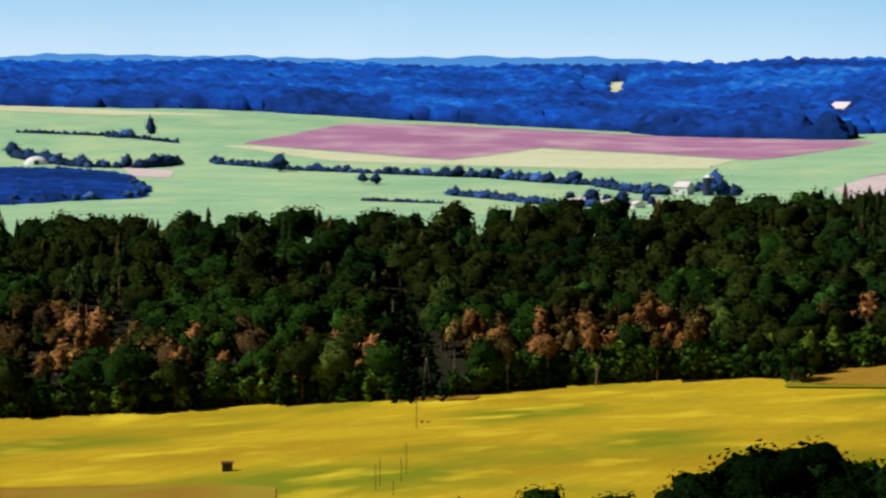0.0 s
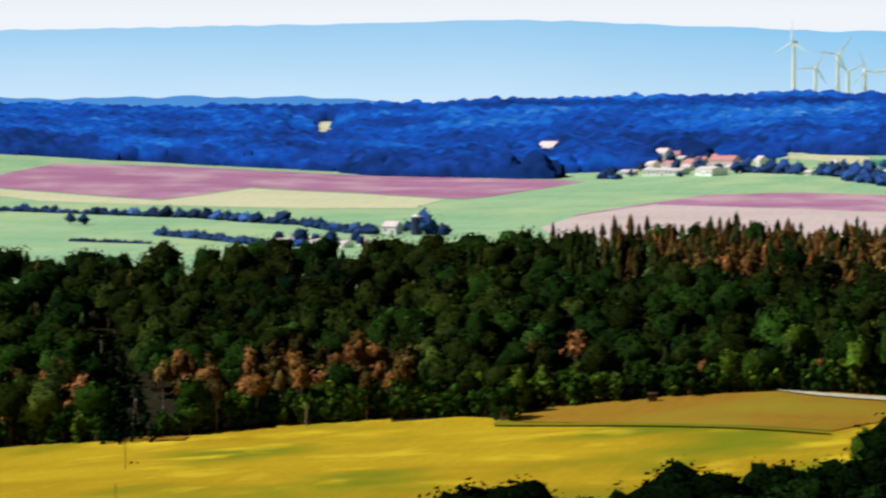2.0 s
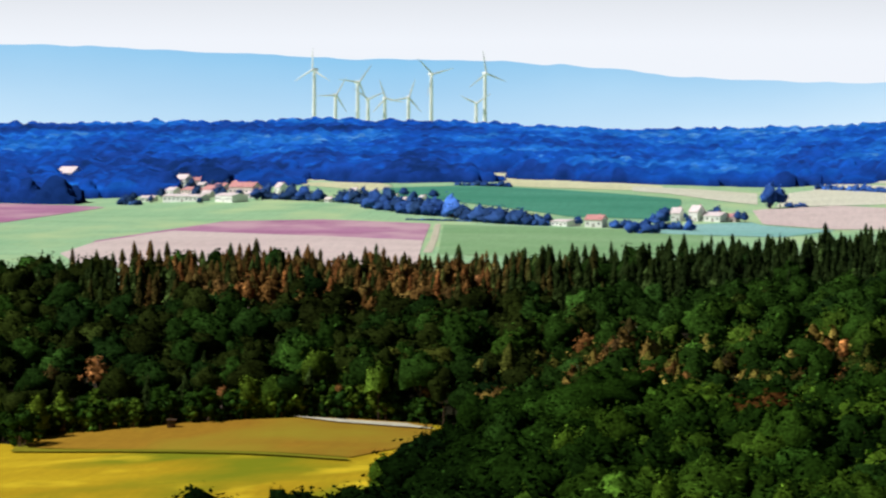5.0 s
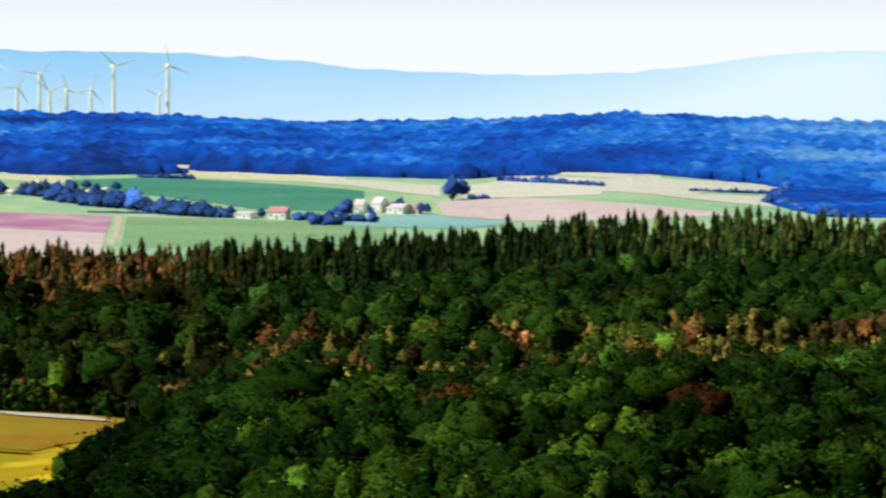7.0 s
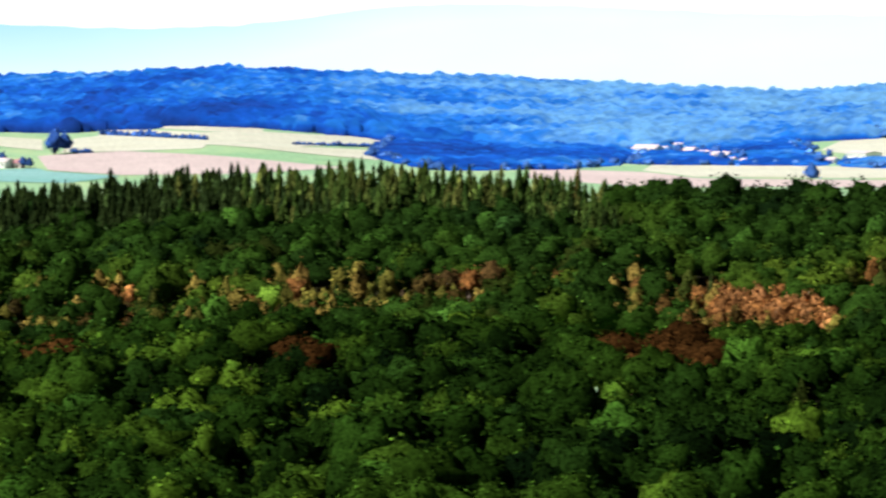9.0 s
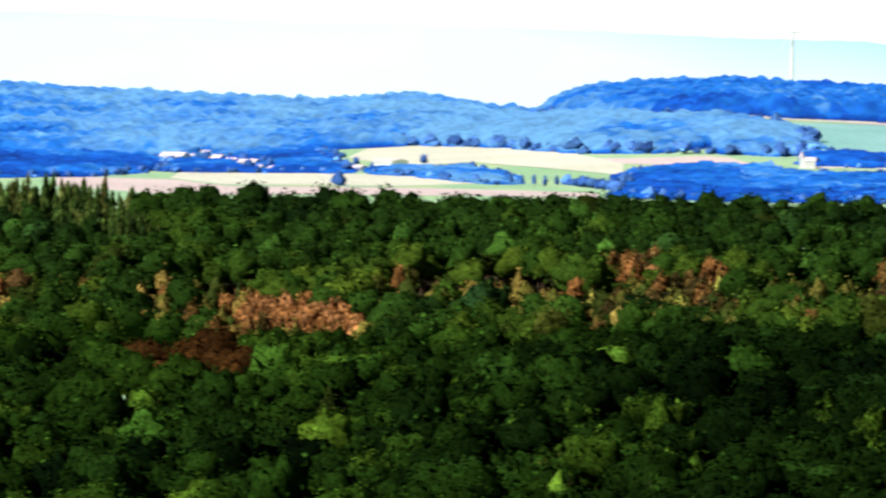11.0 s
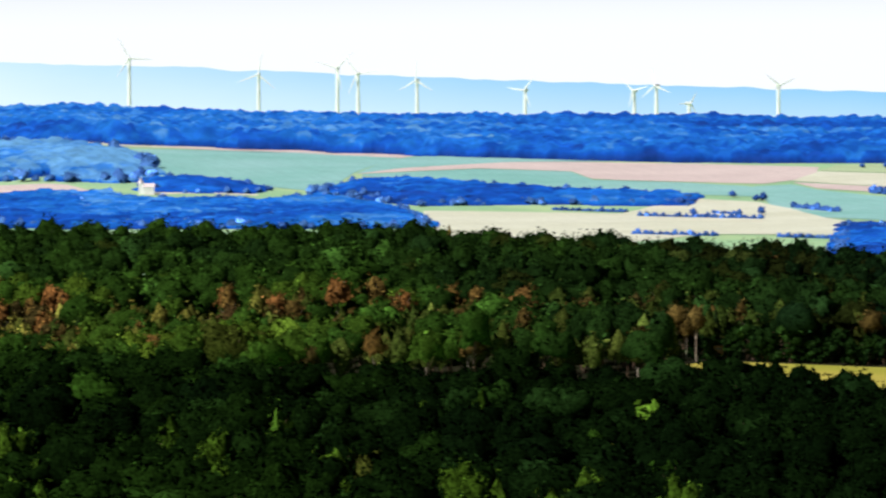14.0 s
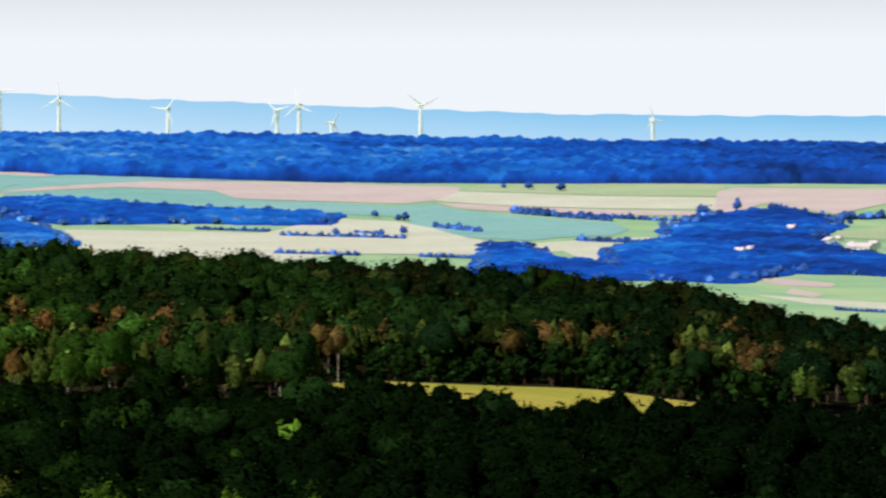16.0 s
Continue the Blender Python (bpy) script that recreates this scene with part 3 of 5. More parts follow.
def canopy(name, outline, leaf, height, gap, label, category, seed, db=0.06, dr=4.0, fields=True, shift=0.0):
    """A closed far wood: crowns of single trees bulge out of one roof of leaves, which falls to the ground at the edge."""
    rng = np.random.default_rng(seed)
    spots = cleared(scatter(outline, gap, seed), fields, 60 if fields else 40)
    if not fields:
        spots = spots[drift(spots, 26, seed % 71 + 2) > 0.3]
    b0, r0 = min(b for b, _ in outline) - math.degrees(gap * 1.4 / 2200), min(r for _, r in outline) - gap * 1.4
    nb = int((max(b for b, _ in outline) + math.degrees(gap * 1.4 / 2200) - b0) / db) + 2
    nr = int((max(r for _, r in outline) + gap * 1.4 - r0) / dr) + 2
    gb, gr = np.meshgrid(b0 + db * np.arange(nb), r0 + dr * np.arange(nr), indexing="ij")
    top = np.full((nb, nr), -1.5)
    tone = np.zeros((nb, nr))
    tall = height * np.clip(0.80 + 0.25 * drift(spots, 70, seed % 97) + rng.normal(0, 0.12, len(spots)), 0.55, 1.3)
    for step, low in ((26, 0.75), (13, 0.5)):
        rim = ~inside(outline, spots[:, 0], spots[:, 1] - step)
        tall[rim] *= rng.uniform(low, 1.0, rim.sum())
        side = ~(inside(outline, spots[:, 0] - step * 0.01, spots[:, 1]) & inside(outline, spots[:, 0] + step * 0.01, spots[:, 1]))
        tall[side] *= rng.uniform(low - 0.05, 0.9, side.sum())
    for corners in FIELDS if fields else ():
        for aside in (-0.12, 0.12, 0.3):
            tall[inside(corners, spots[:, 0] + aside, spots[:, 1])] *= 0.6
    wide = gap * rng.uniform(0.55, 1.05, len(spots))
    # painted haze in the leaf tint: paler or deeper by bearing, range and shift
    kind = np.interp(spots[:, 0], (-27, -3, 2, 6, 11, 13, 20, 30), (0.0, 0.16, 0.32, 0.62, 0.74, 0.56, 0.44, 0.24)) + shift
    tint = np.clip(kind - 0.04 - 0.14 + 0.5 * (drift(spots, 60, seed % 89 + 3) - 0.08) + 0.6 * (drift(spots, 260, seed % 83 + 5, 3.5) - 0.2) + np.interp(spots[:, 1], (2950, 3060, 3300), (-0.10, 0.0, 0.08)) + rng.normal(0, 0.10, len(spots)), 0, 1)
    ci, cj = np.round((spots[:, 0] - b0) / db).astype(int), np.round((spots[:, 1] - r0) / dr).astype(int)
    step = math.radians(db) * (r0 + dr * nr / 2)
    ki, kj = int(gap * 1.1 / step) + 1, int(gap * 1.1 / dr) + 1
    for di in range(-ki, ki + 1):
        for dj in range(-kj, kj + 1):
            i, j = ci + di, cj + dj
            ok = (i >= 0) & (i < nb) & (j >= 0) & (j < nr)
            i, j = i[ok], j[ok]
            x = np.radians(gb[i, j] - spots[ok, 0]) * spots[ok, 1]
            q = np.clip((x * x + (gr[i, j] - spots[ok, 1]) ** 2) / wide[ok] ** 2, 0, 1.2)
            z = np.where(q < 1.2, tall[ok] * (0.54 + 0.46 * np.sqrt(np.clip(1 - q / 1.2, 0, 1))), -1.5)
            higher = z > top[i, j]
            np.maximum.at(top, (i, j), z)
            tone[i[higher], j[higher]] = tint[ok][higher]
    soft = sum(np.roll(np.roll(top, i, 0), j, 1) for i in (-1, 0, 1) for j in (-1, 0, 1)) / 9
    top = np.where(top > 0, 0.82 * top + 0.18 * np.maximum(soft, 0.5 * top) + rng.normal(0, 0.3, top.shape), top)
    # close the small gaps between the crowns
    for _ in range(2):
        near = [np.roll(np.roll(top, i, 0), j, 1) for i in (-2, -1, 0, 1, 2) for j in (-1, 0, 1)]
        count = sum(n > 0 for n in near)
        fill = sum(np.where(n > 0, n, 0) for n in near) / np.maximum(count, 1) * 0.95
        hue = sum(np.where(n > 0, np.roll(np.roll(tone, i, 0), j, 1), 0) for n, (i, j) in zip(near, [(i, j) for i in (-2, -1, 0, 1, 2) for j in (-1, 0, 1)])) / np.maximum(count, 1)
        gap_here = (top <= 0) & (count >= 6)
        top, tone = np.where(gap_here, fill, top), np.where(gap_here, hue, tone)
    verts = on_land(gb, gr)
    verts[..., 2] += top
    i, j = np.meshgrid(np.arange(nb - 1), np.arange(nr - 1), indexing="ij")
    high = np.maximum(np.maximum(top[:-1, :-1], top[1:, :-1]), np.maximum(top[:-1, 1:], top[1:, 1:])) > 0
    i, j = i[high], j[high]
    faces = np.stack([i * nr + j, (i + 1) * nr + j, (i + 1) * nr + j + 1, i * nr + j + 1], -1)
    used, back = np.unique(faces, return_inverse=True)
    me = mesh_from(name, verts.reshape(-1, 3)[used], back.reshape(-1, 4), [leaf], None, tone.ravel()[used], True)
    return tagged(new(name, me), label, category, kind="stuff")


def drift(places, scale, seed, along=0.6):
    """Slow change of tone across a wood, from 0 to 1."""
    p = on_land(places[:, 0], places[:, 1])
    return np.array([0.5 + 0.5 * noise.noise(Vector((x / scale, y / scale * along, seed * 7.3))) for x, y, _ in p])


def copse(outline, height, shift=-0.06):
    seed = int(abs(outline[0][0]) * 100 + outline[0][1])
    # ragged single trees along its edge
    rng = np.random.default_rng(seed + 1)
    at = []
    for (b0, r0), (b1, r1) in zip(outline, outline[1:] + outline[:1]):
        n = max(1, int(np.linalg.norm(on_land(b0, r0) - on_land(b1, r1)) / 8.0))
        t = (np.arange(n) + rng.uniform(0, 1, n)) / n
        at.append(np.stack([b0 + (b1 - b0) * t + rng.normal(0, 0.06, n), r0 + (r1 - r0) * t + rng.uniform(-10, 10, n)], -1))
    at = cleared(np.concatenate(at), False, 40)
    stand("copse_edge", HEDGE_TREES, at, [HAZED_HEDGE_LEAF, BARK], "uneven trees along the edge of a far copse", "wood", seed + 2, (height * 0.06, height * 0.13), tint=np.clip(hazed(at[:, 0]) + 0.12 + rng.normal(0, 0.1, len(at)), 0, 1), sink=height * 0.15)
    return canopy("copse", outline, HAZED_RIDGE_LEAF, height, 8.0, "bluish far copse between the fields", "wood", seed, 0.045, 3.0, False, shift)


def lone_tree(b, r, height, width):
    n = int(b * 37 + r) % 3
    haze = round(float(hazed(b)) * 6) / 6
    model = tree_model(("field", n, haze), HEDGE_TREES[n], HAZED_HEDGE_LEAF, BARK, haze)
    return tree(b, r, model, height / 10.0, "dark bushy tree standing in the fields", wide=max(0.4, width / height), turn=n * 70)


def house(b, r, width, height, kind):
    """A rendered house with a saddle roof, windows, a door and a chimney."""
    rng = np.random.default_rng(int((b + 30) * 1000 + r))
    width, height = width * 1.25, height * 1.25
    HOUSES.append((b, r, width))
    wall, roof = (PINK_WALL, RED_ROOF) if kind == "p" else (WHITE_WALL, RED_ROOF if kind == "r" else PALE_ROOF)
    low = width > 3 * height
    label = {"p": "rose-rendered house with a red tiled roof", "r": "white house with a bright red tiled roof"}.get(kind, "long low white farm building" if low else "white rendered house with a pale roof")
    home = thing("house", b, r, label, "barn" if low else "house", float(rng.uniform(-65, -20)), "houses of the village")
    w, d = width / 2, min(width * 0.45, 6.0)
    eave = height * (0.62 if not low else 0.72)
    bm = bmesh.new()
    rows = [[bm.verts.new((x, y, z)) for y, z in ((-d, -0.8), (d, -0.8), (d, eave), (0, height * 0.97), (-d, eave))] for x in (-w, w)]
    bm.faces.new(rows[0][::-1]), bm.faces.new(rows[1])
    for i in range(5):
        j = (i + 1) % 5
        bm.faces.new((rows[0][i], rows[0][j], rows[1][j], rows[1][i]))
    part("wall", bm, wall, home)
    over, slope = 0.4, (height - eave) / d
    bm = bmesh.new()
    for s in (-1, 1):
        low_y, low_z = s * (d + over), eave - over * slope
        v = [bm.verts.new(p) for p in ((-w - over, low_y, low_z), (w + over, low_y, low_z), (w + over, 0, height), (-w - over, 0, height))]
        u = [bm.verts.new(p.co + Vector((0, 0, 0.3))) for p in v]
        for q in (v[::-1], u, *[(v[i], v[(i + 1) % 4], u[(i + 1) % 4], u[i]) for i in range(4)]):
            bm.faces.new(q)
    bmesh.ops.recalc_face_normals(bm, faces=bm.faces)
    tiles = part("roof", bm, roof, home)
    if not low:
        part("chimney", box(w * 0.3, w * 0.3 + 0.7, 0.6, 1.3, height * 0.8, height + 0.9), RED_ROOF, tiles, "brick chimney")
    n = max(2, int(width / 3.2))
    for i in range(n):
        x = -w + (i + 0.5) * width / n
        if i == n // 2:
            part("door", box(x - 0.5, x + 0.5, -d - 0.05, -d + 0.1, 0, min(2.0, eave * 0.8)), TIMBER, home, "dark wooden door")
        else:
            part("window", box(x - 0.55, x + 0.55, -d - 0.04, -d + 0.1, eave * 0.35, eave * 0.35 + min(1.3, eave * 0.4)), GLASS, home)
    return home


def turbine(b, hub, r=4500.0, facing=20.0, spin=10.0):
    """A three-bladed wind turbine whose hub is at a height above the sea-level of the plan."""
    foot = float(ground_z(b, r))
    mill = thing("wind_turbine", b, r, "slender white wind turbine with three blades", "wind turbine", facing, "wind turbines on the plain")
    h = hub - foot
    part("tower", rod((0, 0, -1), (0, 0, h - 1.2), 2.6, 1.7, 12), WHITE_METAL, mill)
    bm = box(-1.7, 1.7, -3.5, 6.5, h - 1.5, h + 1.9)
    bmesh.ops.bevel(bm, geom=bm.edges[:], offset=0.6, segments=1, affect="EDGES")
    part("nacelle", bm, WHITE_METAL, mill)
    bm = bmesh.new()
    bmesh.ops.create_icosphere(bm, subdivisions=2, radius=1.7, matrix=Matrix.Translation((0, -4.2, h)))
    part("hub", bm, WHITE_METAL, mill)
    length = min(h * 0.30, 24.0)
    for k in range(3):
        a = radians(spin + 120 * k)
        out = Vector((math.sin(a), 0, math.cos(a)))
        side = Vector((math.cos(a), 0, -math.sin(a)))
        bm = bmesh.new()
        for t, half, thick in ((0.02, 0.6, 0.6), (0.2, 1.0, 0.4), (0.6, 0.65, 0.25), (1.0, 0.2, 0.1)):
            c = Vector((0, -4.6, h)) + out * length * t
            for p in (c - side * half, c + Vector((0, thick, 0)), c + side * half, c - Vector((0, thick, 0))):
                bm.verts.new(p)
        bm.verts.ensure_lookup_table()
        for i in range(3):
            for j in range(4):
                bm.faces.new([bm.verts[q] for q in (i * 4 + j, i * 4 + (j + 1) % 4, i * 4 + 4 + (j + 1) % 4, i * 4 + 4 + j)])
        bm.faces.new([bm.verts[12 + q] for q in range(4)])
        bmesh.ops.recalc_face_normals(bm, faces=bm.faces)
        part("blade", bm, WHITE_METAL, mill)
    return mill


# ---------- fields ----------
build_ground()
WOOD_EDGE = [(-27, 1006), (-21.9, 1006), (-20.4, 1004), (-18.6, 1006), (-17.3, 996), (-16.5, 990), (-15.6, 988), (-15.0, 998), (-14.2, 1002), (-12.7, 1002), (-11.3, 996), (-11.15, 975), (-10.8, 1000), (-9.8, 1002), (-7.6, 1000), (-7.4, 1004), (-5.45, 990)]
field("barley_field", [(-5.0, 700), (-12, 560), (-27, 560)] + WOOD_EDGE, GOLD, "ripe golden barley field below the wood", lift=0.6)
field("brown_field", [(-27, 560), (-18.2, 560), (-18.2, 764), (-20, 786), (-21.9, 797), (-27, 802)], STUBBLE, "strip of dry brown grass", lift=0.8)
field("clearing_meadow", [(22.7, 905), (22.9, 978), (23.4, 982), (24.4, 977), (25.6, 977), (26.3, 976), (27.0, 968), (27.9, 953), (29.0, 952), (29.5, 948), (29.4, 905)], HAYFIELD, "yellow-green grass in a clearing between the woods", lift=0.6)
field("grass_margin", [(-11.3, 966), (-11.12, 996), (-10.95, 1000), (-11.1, 976), (-10.86, 967), (-8.33, 913), (-6.67, 879), (-6.67, 872), (-8.33, 905), (-10.9, 958)], VERGE, "dark green rough grass along the field edge", lift=1.0)
field("track", [(-7.56, 993), (-6.5, 987), (-5.5, 976), (-5.5, 984), (-6.5, 996), (-7.5, 1002)], TRACK, "pale gravel track along the foot of the wood", lift=1.1)
field("bare_bank", [(-16.3, 984), (-15.5, 978), (-15.4, 988), (-15.7, 994), (-16.4, 996)], STUBBLE, "bare reddish bank at the mouth of a ride", lift=0.9)
FIELDS.clear()
field("poppy_field", [(-18.63, 2720), (-17.94, 2808), (-17.17, 2932), (-15.79, 2966), (-14.25, 2966), (-13.25, 2960), (-11.95, 2936), (-10.43, 2892), (-10.01, 2854), (-10.58, 2748), (-11.34, 2620), (-11.72, 2590), (-13.1, 2682), (-14.56, 2736), (-15.25, 2646), (-15.79, 2598), (-17.32, 2672)], POPPY, "field of pink poppies in bloom", lift=0.32)
field("cereal_field", [(-19.01, 2702), (-18.55, 2708), (-17.32, 2662), (-15.79, 2586), (-15.25, 2634), (-14.56, 2722), (-13.1, 2666), (-11.95, 2590), (-12.33, 2492), (-13.87, 2492), (-15.79, 2538), (-17.32, 2582), (-18.47, 2674)], CREAM, "pale ripe cereal field", lift=0.34)
field("cereal_field", [(-22.66, 3056), (-21.9, 3008), (-20.38, 2972), (-18.7, 2948), (-20.38, 2930), (-21.91, 2956), (-22.66, 2978)], CREAM, "pale ripe cereal field", lift=0.36)
field("bare_field", [(-20.27, 2526), (-19.55, 2488), (-19.62, 2414), (-20.12, 2432)], PINKISH, "bare pale pinkish soil", lift=0.38)
field("poppy_field", [(-10.17, 2416), (-8.94, 2562), (-8.4, 2628), (-7.09, 2644), (-5.71, 2612), (-5.6, 2606), (-5.71, 2402), (-5.79, 2316), (-10.17, 2318)], POPPY, "field of pink poppies in bloom", lift=0.40)
field("bare_field", [(-10.17, 2404), (-9.09, 2524), (-8.32, 2506), (-7.17, 2476), (-5.7, 2436), (-5.81, 2136), (-10.32, 2138), (-10.63, 2296)], PINKISH, "bare pale pinkish soil", lift=0.42)
field("track", [(-5.71, 2316), (-5.61, 2430), (-5.54, 2606), (-5.46, 2606), (-5.5, 2458), (-5.58, 2316)], TRACK, "pale gravel farm track", lift=0.44)
field("beet_field", [(-6.33, 2868), (-6.14, 2954), (-5.25, 2966), (-4.18, 2938), (-2.45, 2862), (-2.2, 2848), (-2.2, 2634), (-2.45, 2654), (-3.72, 2674), (-4.87, 2774), (-5.64, 2832)], TEAL, "blue-green beet field", lift=0.46)
field("cereal_field", [(-7.52, 3078), (-7.33, 3048), (-6.33, 3010), (-6.1, 2972), (-6.33, 2916), (-7.33, 2996)], CREAM, "pale ripe cereal field", lift=0.48)
field("cereal_field", [(-5.25, 3062), (-5.02, 3094), (-4.26, 3084), (-4.49, 3036), (-3.73, 3014), (-2.45, 2986), (-2.45, 2920), (-3.73, 2938), (-4.49, 2960), (-4.72, 3026)], CREAM, "pale ripe cereal field", lift=0.50)
field("pasture", [(-5.42, 2600), (-2.44, 2550), (-1.9, 2534), (-1.9, 2268), (-5.5, 2294)], LAWN, "green pasture", lift=0.52)
field("cereal_field", [(-2.86, 2968), (-2.01, 2958), (-1.17, 2926), (-1.16, 2806), (-1.63, 2836), (-2.39, 2902), (-2.86, 2916)], PALE, "very pale cereal field, haze in its colour", lift=0.54)
field("cereal_field", [(-0.74, 2932), (-0.36, 2954), (0.14, 2926), (1.13, 2866), (0.98, 2796), (-0.09, 2790), (-0.93, 2784), (-0.8, 2854)], PALE, "very pale cereal field, haze in its colour", lift=0.56)
field("cereal_field", [(-0.32, 3058), (1.05, 3012), (1.82, 2996), (1.82, 2950), (1.05, 2958)], PALE, "very pale cereal field, haze in its colour", lift=0.58)
field("cereal_field", [(2.43, 2966), (3.1, 2998), (3.5, 3000), (3.5, 2985), (2.58, 2942)], PALE, "very pale cereal field, haze in its colour", lift=0.60)
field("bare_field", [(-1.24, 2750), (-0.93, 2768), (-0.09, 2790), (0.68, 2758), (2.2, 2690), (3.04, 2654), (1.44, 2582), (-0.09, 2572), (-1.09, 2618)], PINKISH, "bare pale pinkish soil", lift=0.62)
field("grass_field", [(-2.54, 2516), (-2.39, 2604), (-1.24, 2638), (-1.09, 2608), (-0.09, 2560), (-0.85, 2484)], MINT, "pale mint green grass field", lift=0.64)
field("cereal_field", [(-0.38, 3026), (1.0, 2952), (2.23, 2976), (3.32, 3020), (3.3, 2944), (2.31, 2844), (3.5, 2870), (3.38, 2748), (2.23, 2786), (1.0, 2836), (-0.46, 2862)], PALE, "very pale cereal field, haze in its colour", lift=0.66)
field("cereal_field", [(9.38, 2888), (9.65, 2994), (10.49, 3002), (11.34, 2958), (12.34, 2842), (13.14, 2728), (13.11, 2656), (12.34, 2702), (11.49, 2762), (11.11, 2796), (10.34, 2774), (10.03, 2792), (9.65, 2838)], PALE, "very pale cereal field, haze in its colour", lift=0.68)
field("cereal_field", [(7.12, 2774), (8.04, 2724), (10.04, 2682), (11.26, 2600), (10.04, 2566), (7.73, 2568), (6.97, 2658)], PALE, "very pale cereal field, haze in its colour", lift=0.30)
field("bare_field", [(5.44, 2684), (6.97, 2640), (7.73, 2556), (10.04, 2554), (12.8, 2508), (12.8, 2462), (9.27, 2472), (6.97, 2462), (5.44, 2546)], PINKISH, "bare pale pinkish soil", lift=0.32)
field("bare_field", [(12.64, 2788), (13.26, 2768), (14.48, 2760), (14.87, 2716), (15.25, 2700), (13.87, 2714), (13.11, 2732)], PINKISH, "bare pale pinkish soil", lift=0.34)
field("cereal_field", [(14.63, 3022), (14.94, 3066), (15.24, 3036), (16.67, 3076), (16.67, 3036), (15.39, 3002)], PALE, "very pale cereal field, haze in its colour", lift=0.36)
field("cereal_field", [(15.55, 2706), (16.31, 2718), (16.16, 2700), (15.63, 2694)], PALE, "very pale cereal field, haze in its colour", lift=0.38)
field("cereal_field", [(15.59, 2710), (16.32, 2718), (16.28, 2698), (15.63, 2694)], PALE, "very pale cereal field, haze in its colour", lift=0.40)
field("cereal_field", [(16.51, 2712), (17.16, 2710), (17.12, 2694), (16.62, 2696)], PALE, "very pale cereal field, haze in its colour", lift=0.42)
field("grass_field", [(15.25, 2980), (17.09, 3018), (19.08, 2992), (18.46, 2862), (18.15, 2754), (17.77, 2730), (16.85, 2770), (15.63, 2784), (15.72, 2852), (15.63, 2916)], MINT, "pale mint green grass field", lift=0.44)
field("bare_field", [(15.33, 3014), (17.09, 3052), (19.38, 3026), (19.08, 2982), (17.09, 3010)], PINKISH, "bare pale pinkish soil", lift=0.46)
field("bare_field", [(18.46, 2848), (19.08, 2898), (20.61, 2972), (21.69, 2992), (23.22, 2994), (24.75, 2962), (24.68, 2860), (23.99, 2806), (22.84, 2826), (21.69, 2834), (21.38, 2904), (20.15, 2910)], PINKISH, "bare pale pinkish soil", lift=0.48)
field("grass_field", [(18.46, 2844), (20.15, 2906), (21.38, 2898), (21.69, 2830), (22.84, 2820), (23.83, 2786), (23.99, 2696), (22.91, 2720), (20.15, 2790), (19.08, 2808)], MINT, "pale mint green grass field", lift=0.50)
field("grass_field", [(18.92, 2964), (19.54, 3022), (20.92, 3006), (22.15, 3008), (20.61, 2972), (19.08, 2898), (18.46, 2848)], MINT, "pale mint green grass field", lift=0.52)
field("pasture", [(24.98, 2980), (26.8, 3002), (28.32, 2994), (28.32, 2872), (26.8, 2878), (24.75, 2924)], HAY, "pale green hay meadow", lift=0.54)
field("cereal_field", [(24.75, 2918), (26.8, 2872), (28.32, 2862), (28.32, 2758), (26.8, 2764), (25.52, 2784), (24.37, 2830)], PALE, "very pale cereal field, haze in its colour", lift=0.56)
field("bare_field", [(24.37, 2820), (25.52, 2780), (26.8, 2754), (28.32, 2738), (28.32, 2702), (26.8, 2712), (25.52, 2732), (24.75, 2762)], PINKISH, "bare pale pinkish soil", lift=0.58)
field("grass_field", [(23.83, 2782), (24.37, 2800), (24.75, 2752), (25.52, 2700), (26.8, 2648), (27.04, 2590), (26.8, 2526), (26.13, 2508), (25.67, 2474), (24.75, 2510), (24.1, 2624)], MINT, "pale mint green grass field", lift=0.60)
field("cereal_field", [(19.38, 2592), (22.07, 2558), (22.91, 2688), (23.91, 2656), (24.37, 2600), (24.83, 2504), (25.29, 2452), (25.06, 2332), (23.22, 2346), (22.07, 2254), (19.38, 2334)], PALE, "very pale cereal field, haze in its colour", lift=0.62)
field("cereal_field", [(25.52, 2418), (25.82, 2452), (26.8, 2496), (27.34, 2514), (27.34, 2346), (26.8, 2272), (26.43, 2286), (26.13, 2368), (25.52, 2332)], PALE, "very pale cereal field, haze in its colour", lift=0.64)
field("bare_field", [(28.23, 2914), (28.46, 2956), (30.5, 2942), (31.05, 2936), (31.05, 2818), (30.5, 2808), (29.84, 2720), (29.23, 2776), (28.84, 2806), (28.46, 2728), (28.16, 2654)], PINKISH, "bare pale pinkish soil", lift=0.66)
field("pasture", [(29.8, 2578), (30.51, 2620), (31.05, 2632), (31.05, 2498), (30.51, 2484), (29.91, 2508)], HAY, "pale green hay meadow", lift=0.68)
field("bare_field", [(28.54, 2108), (29.23, 2080), (29.84, 2038), (29.76, 2000), (29.08, 2020)], PINKISH, "bare pale pinkish soil", lift=0.30)
field("cereal_field", [(28.69, 1938), (29.23, 1914), (30.51, 1870), (30.9, 1858), (30.9, 1806), (30.51, 1818), (29.46, 1860)], PALE, "very pale cereal field, haze in its colour", lift=0.32)
field("bare_field", [(29.23, 1988), (29.69, 1940), (29.53, 1914), (29.15, 1944)], PINKISH, "bare pale pinkish soil", lift=0.34)
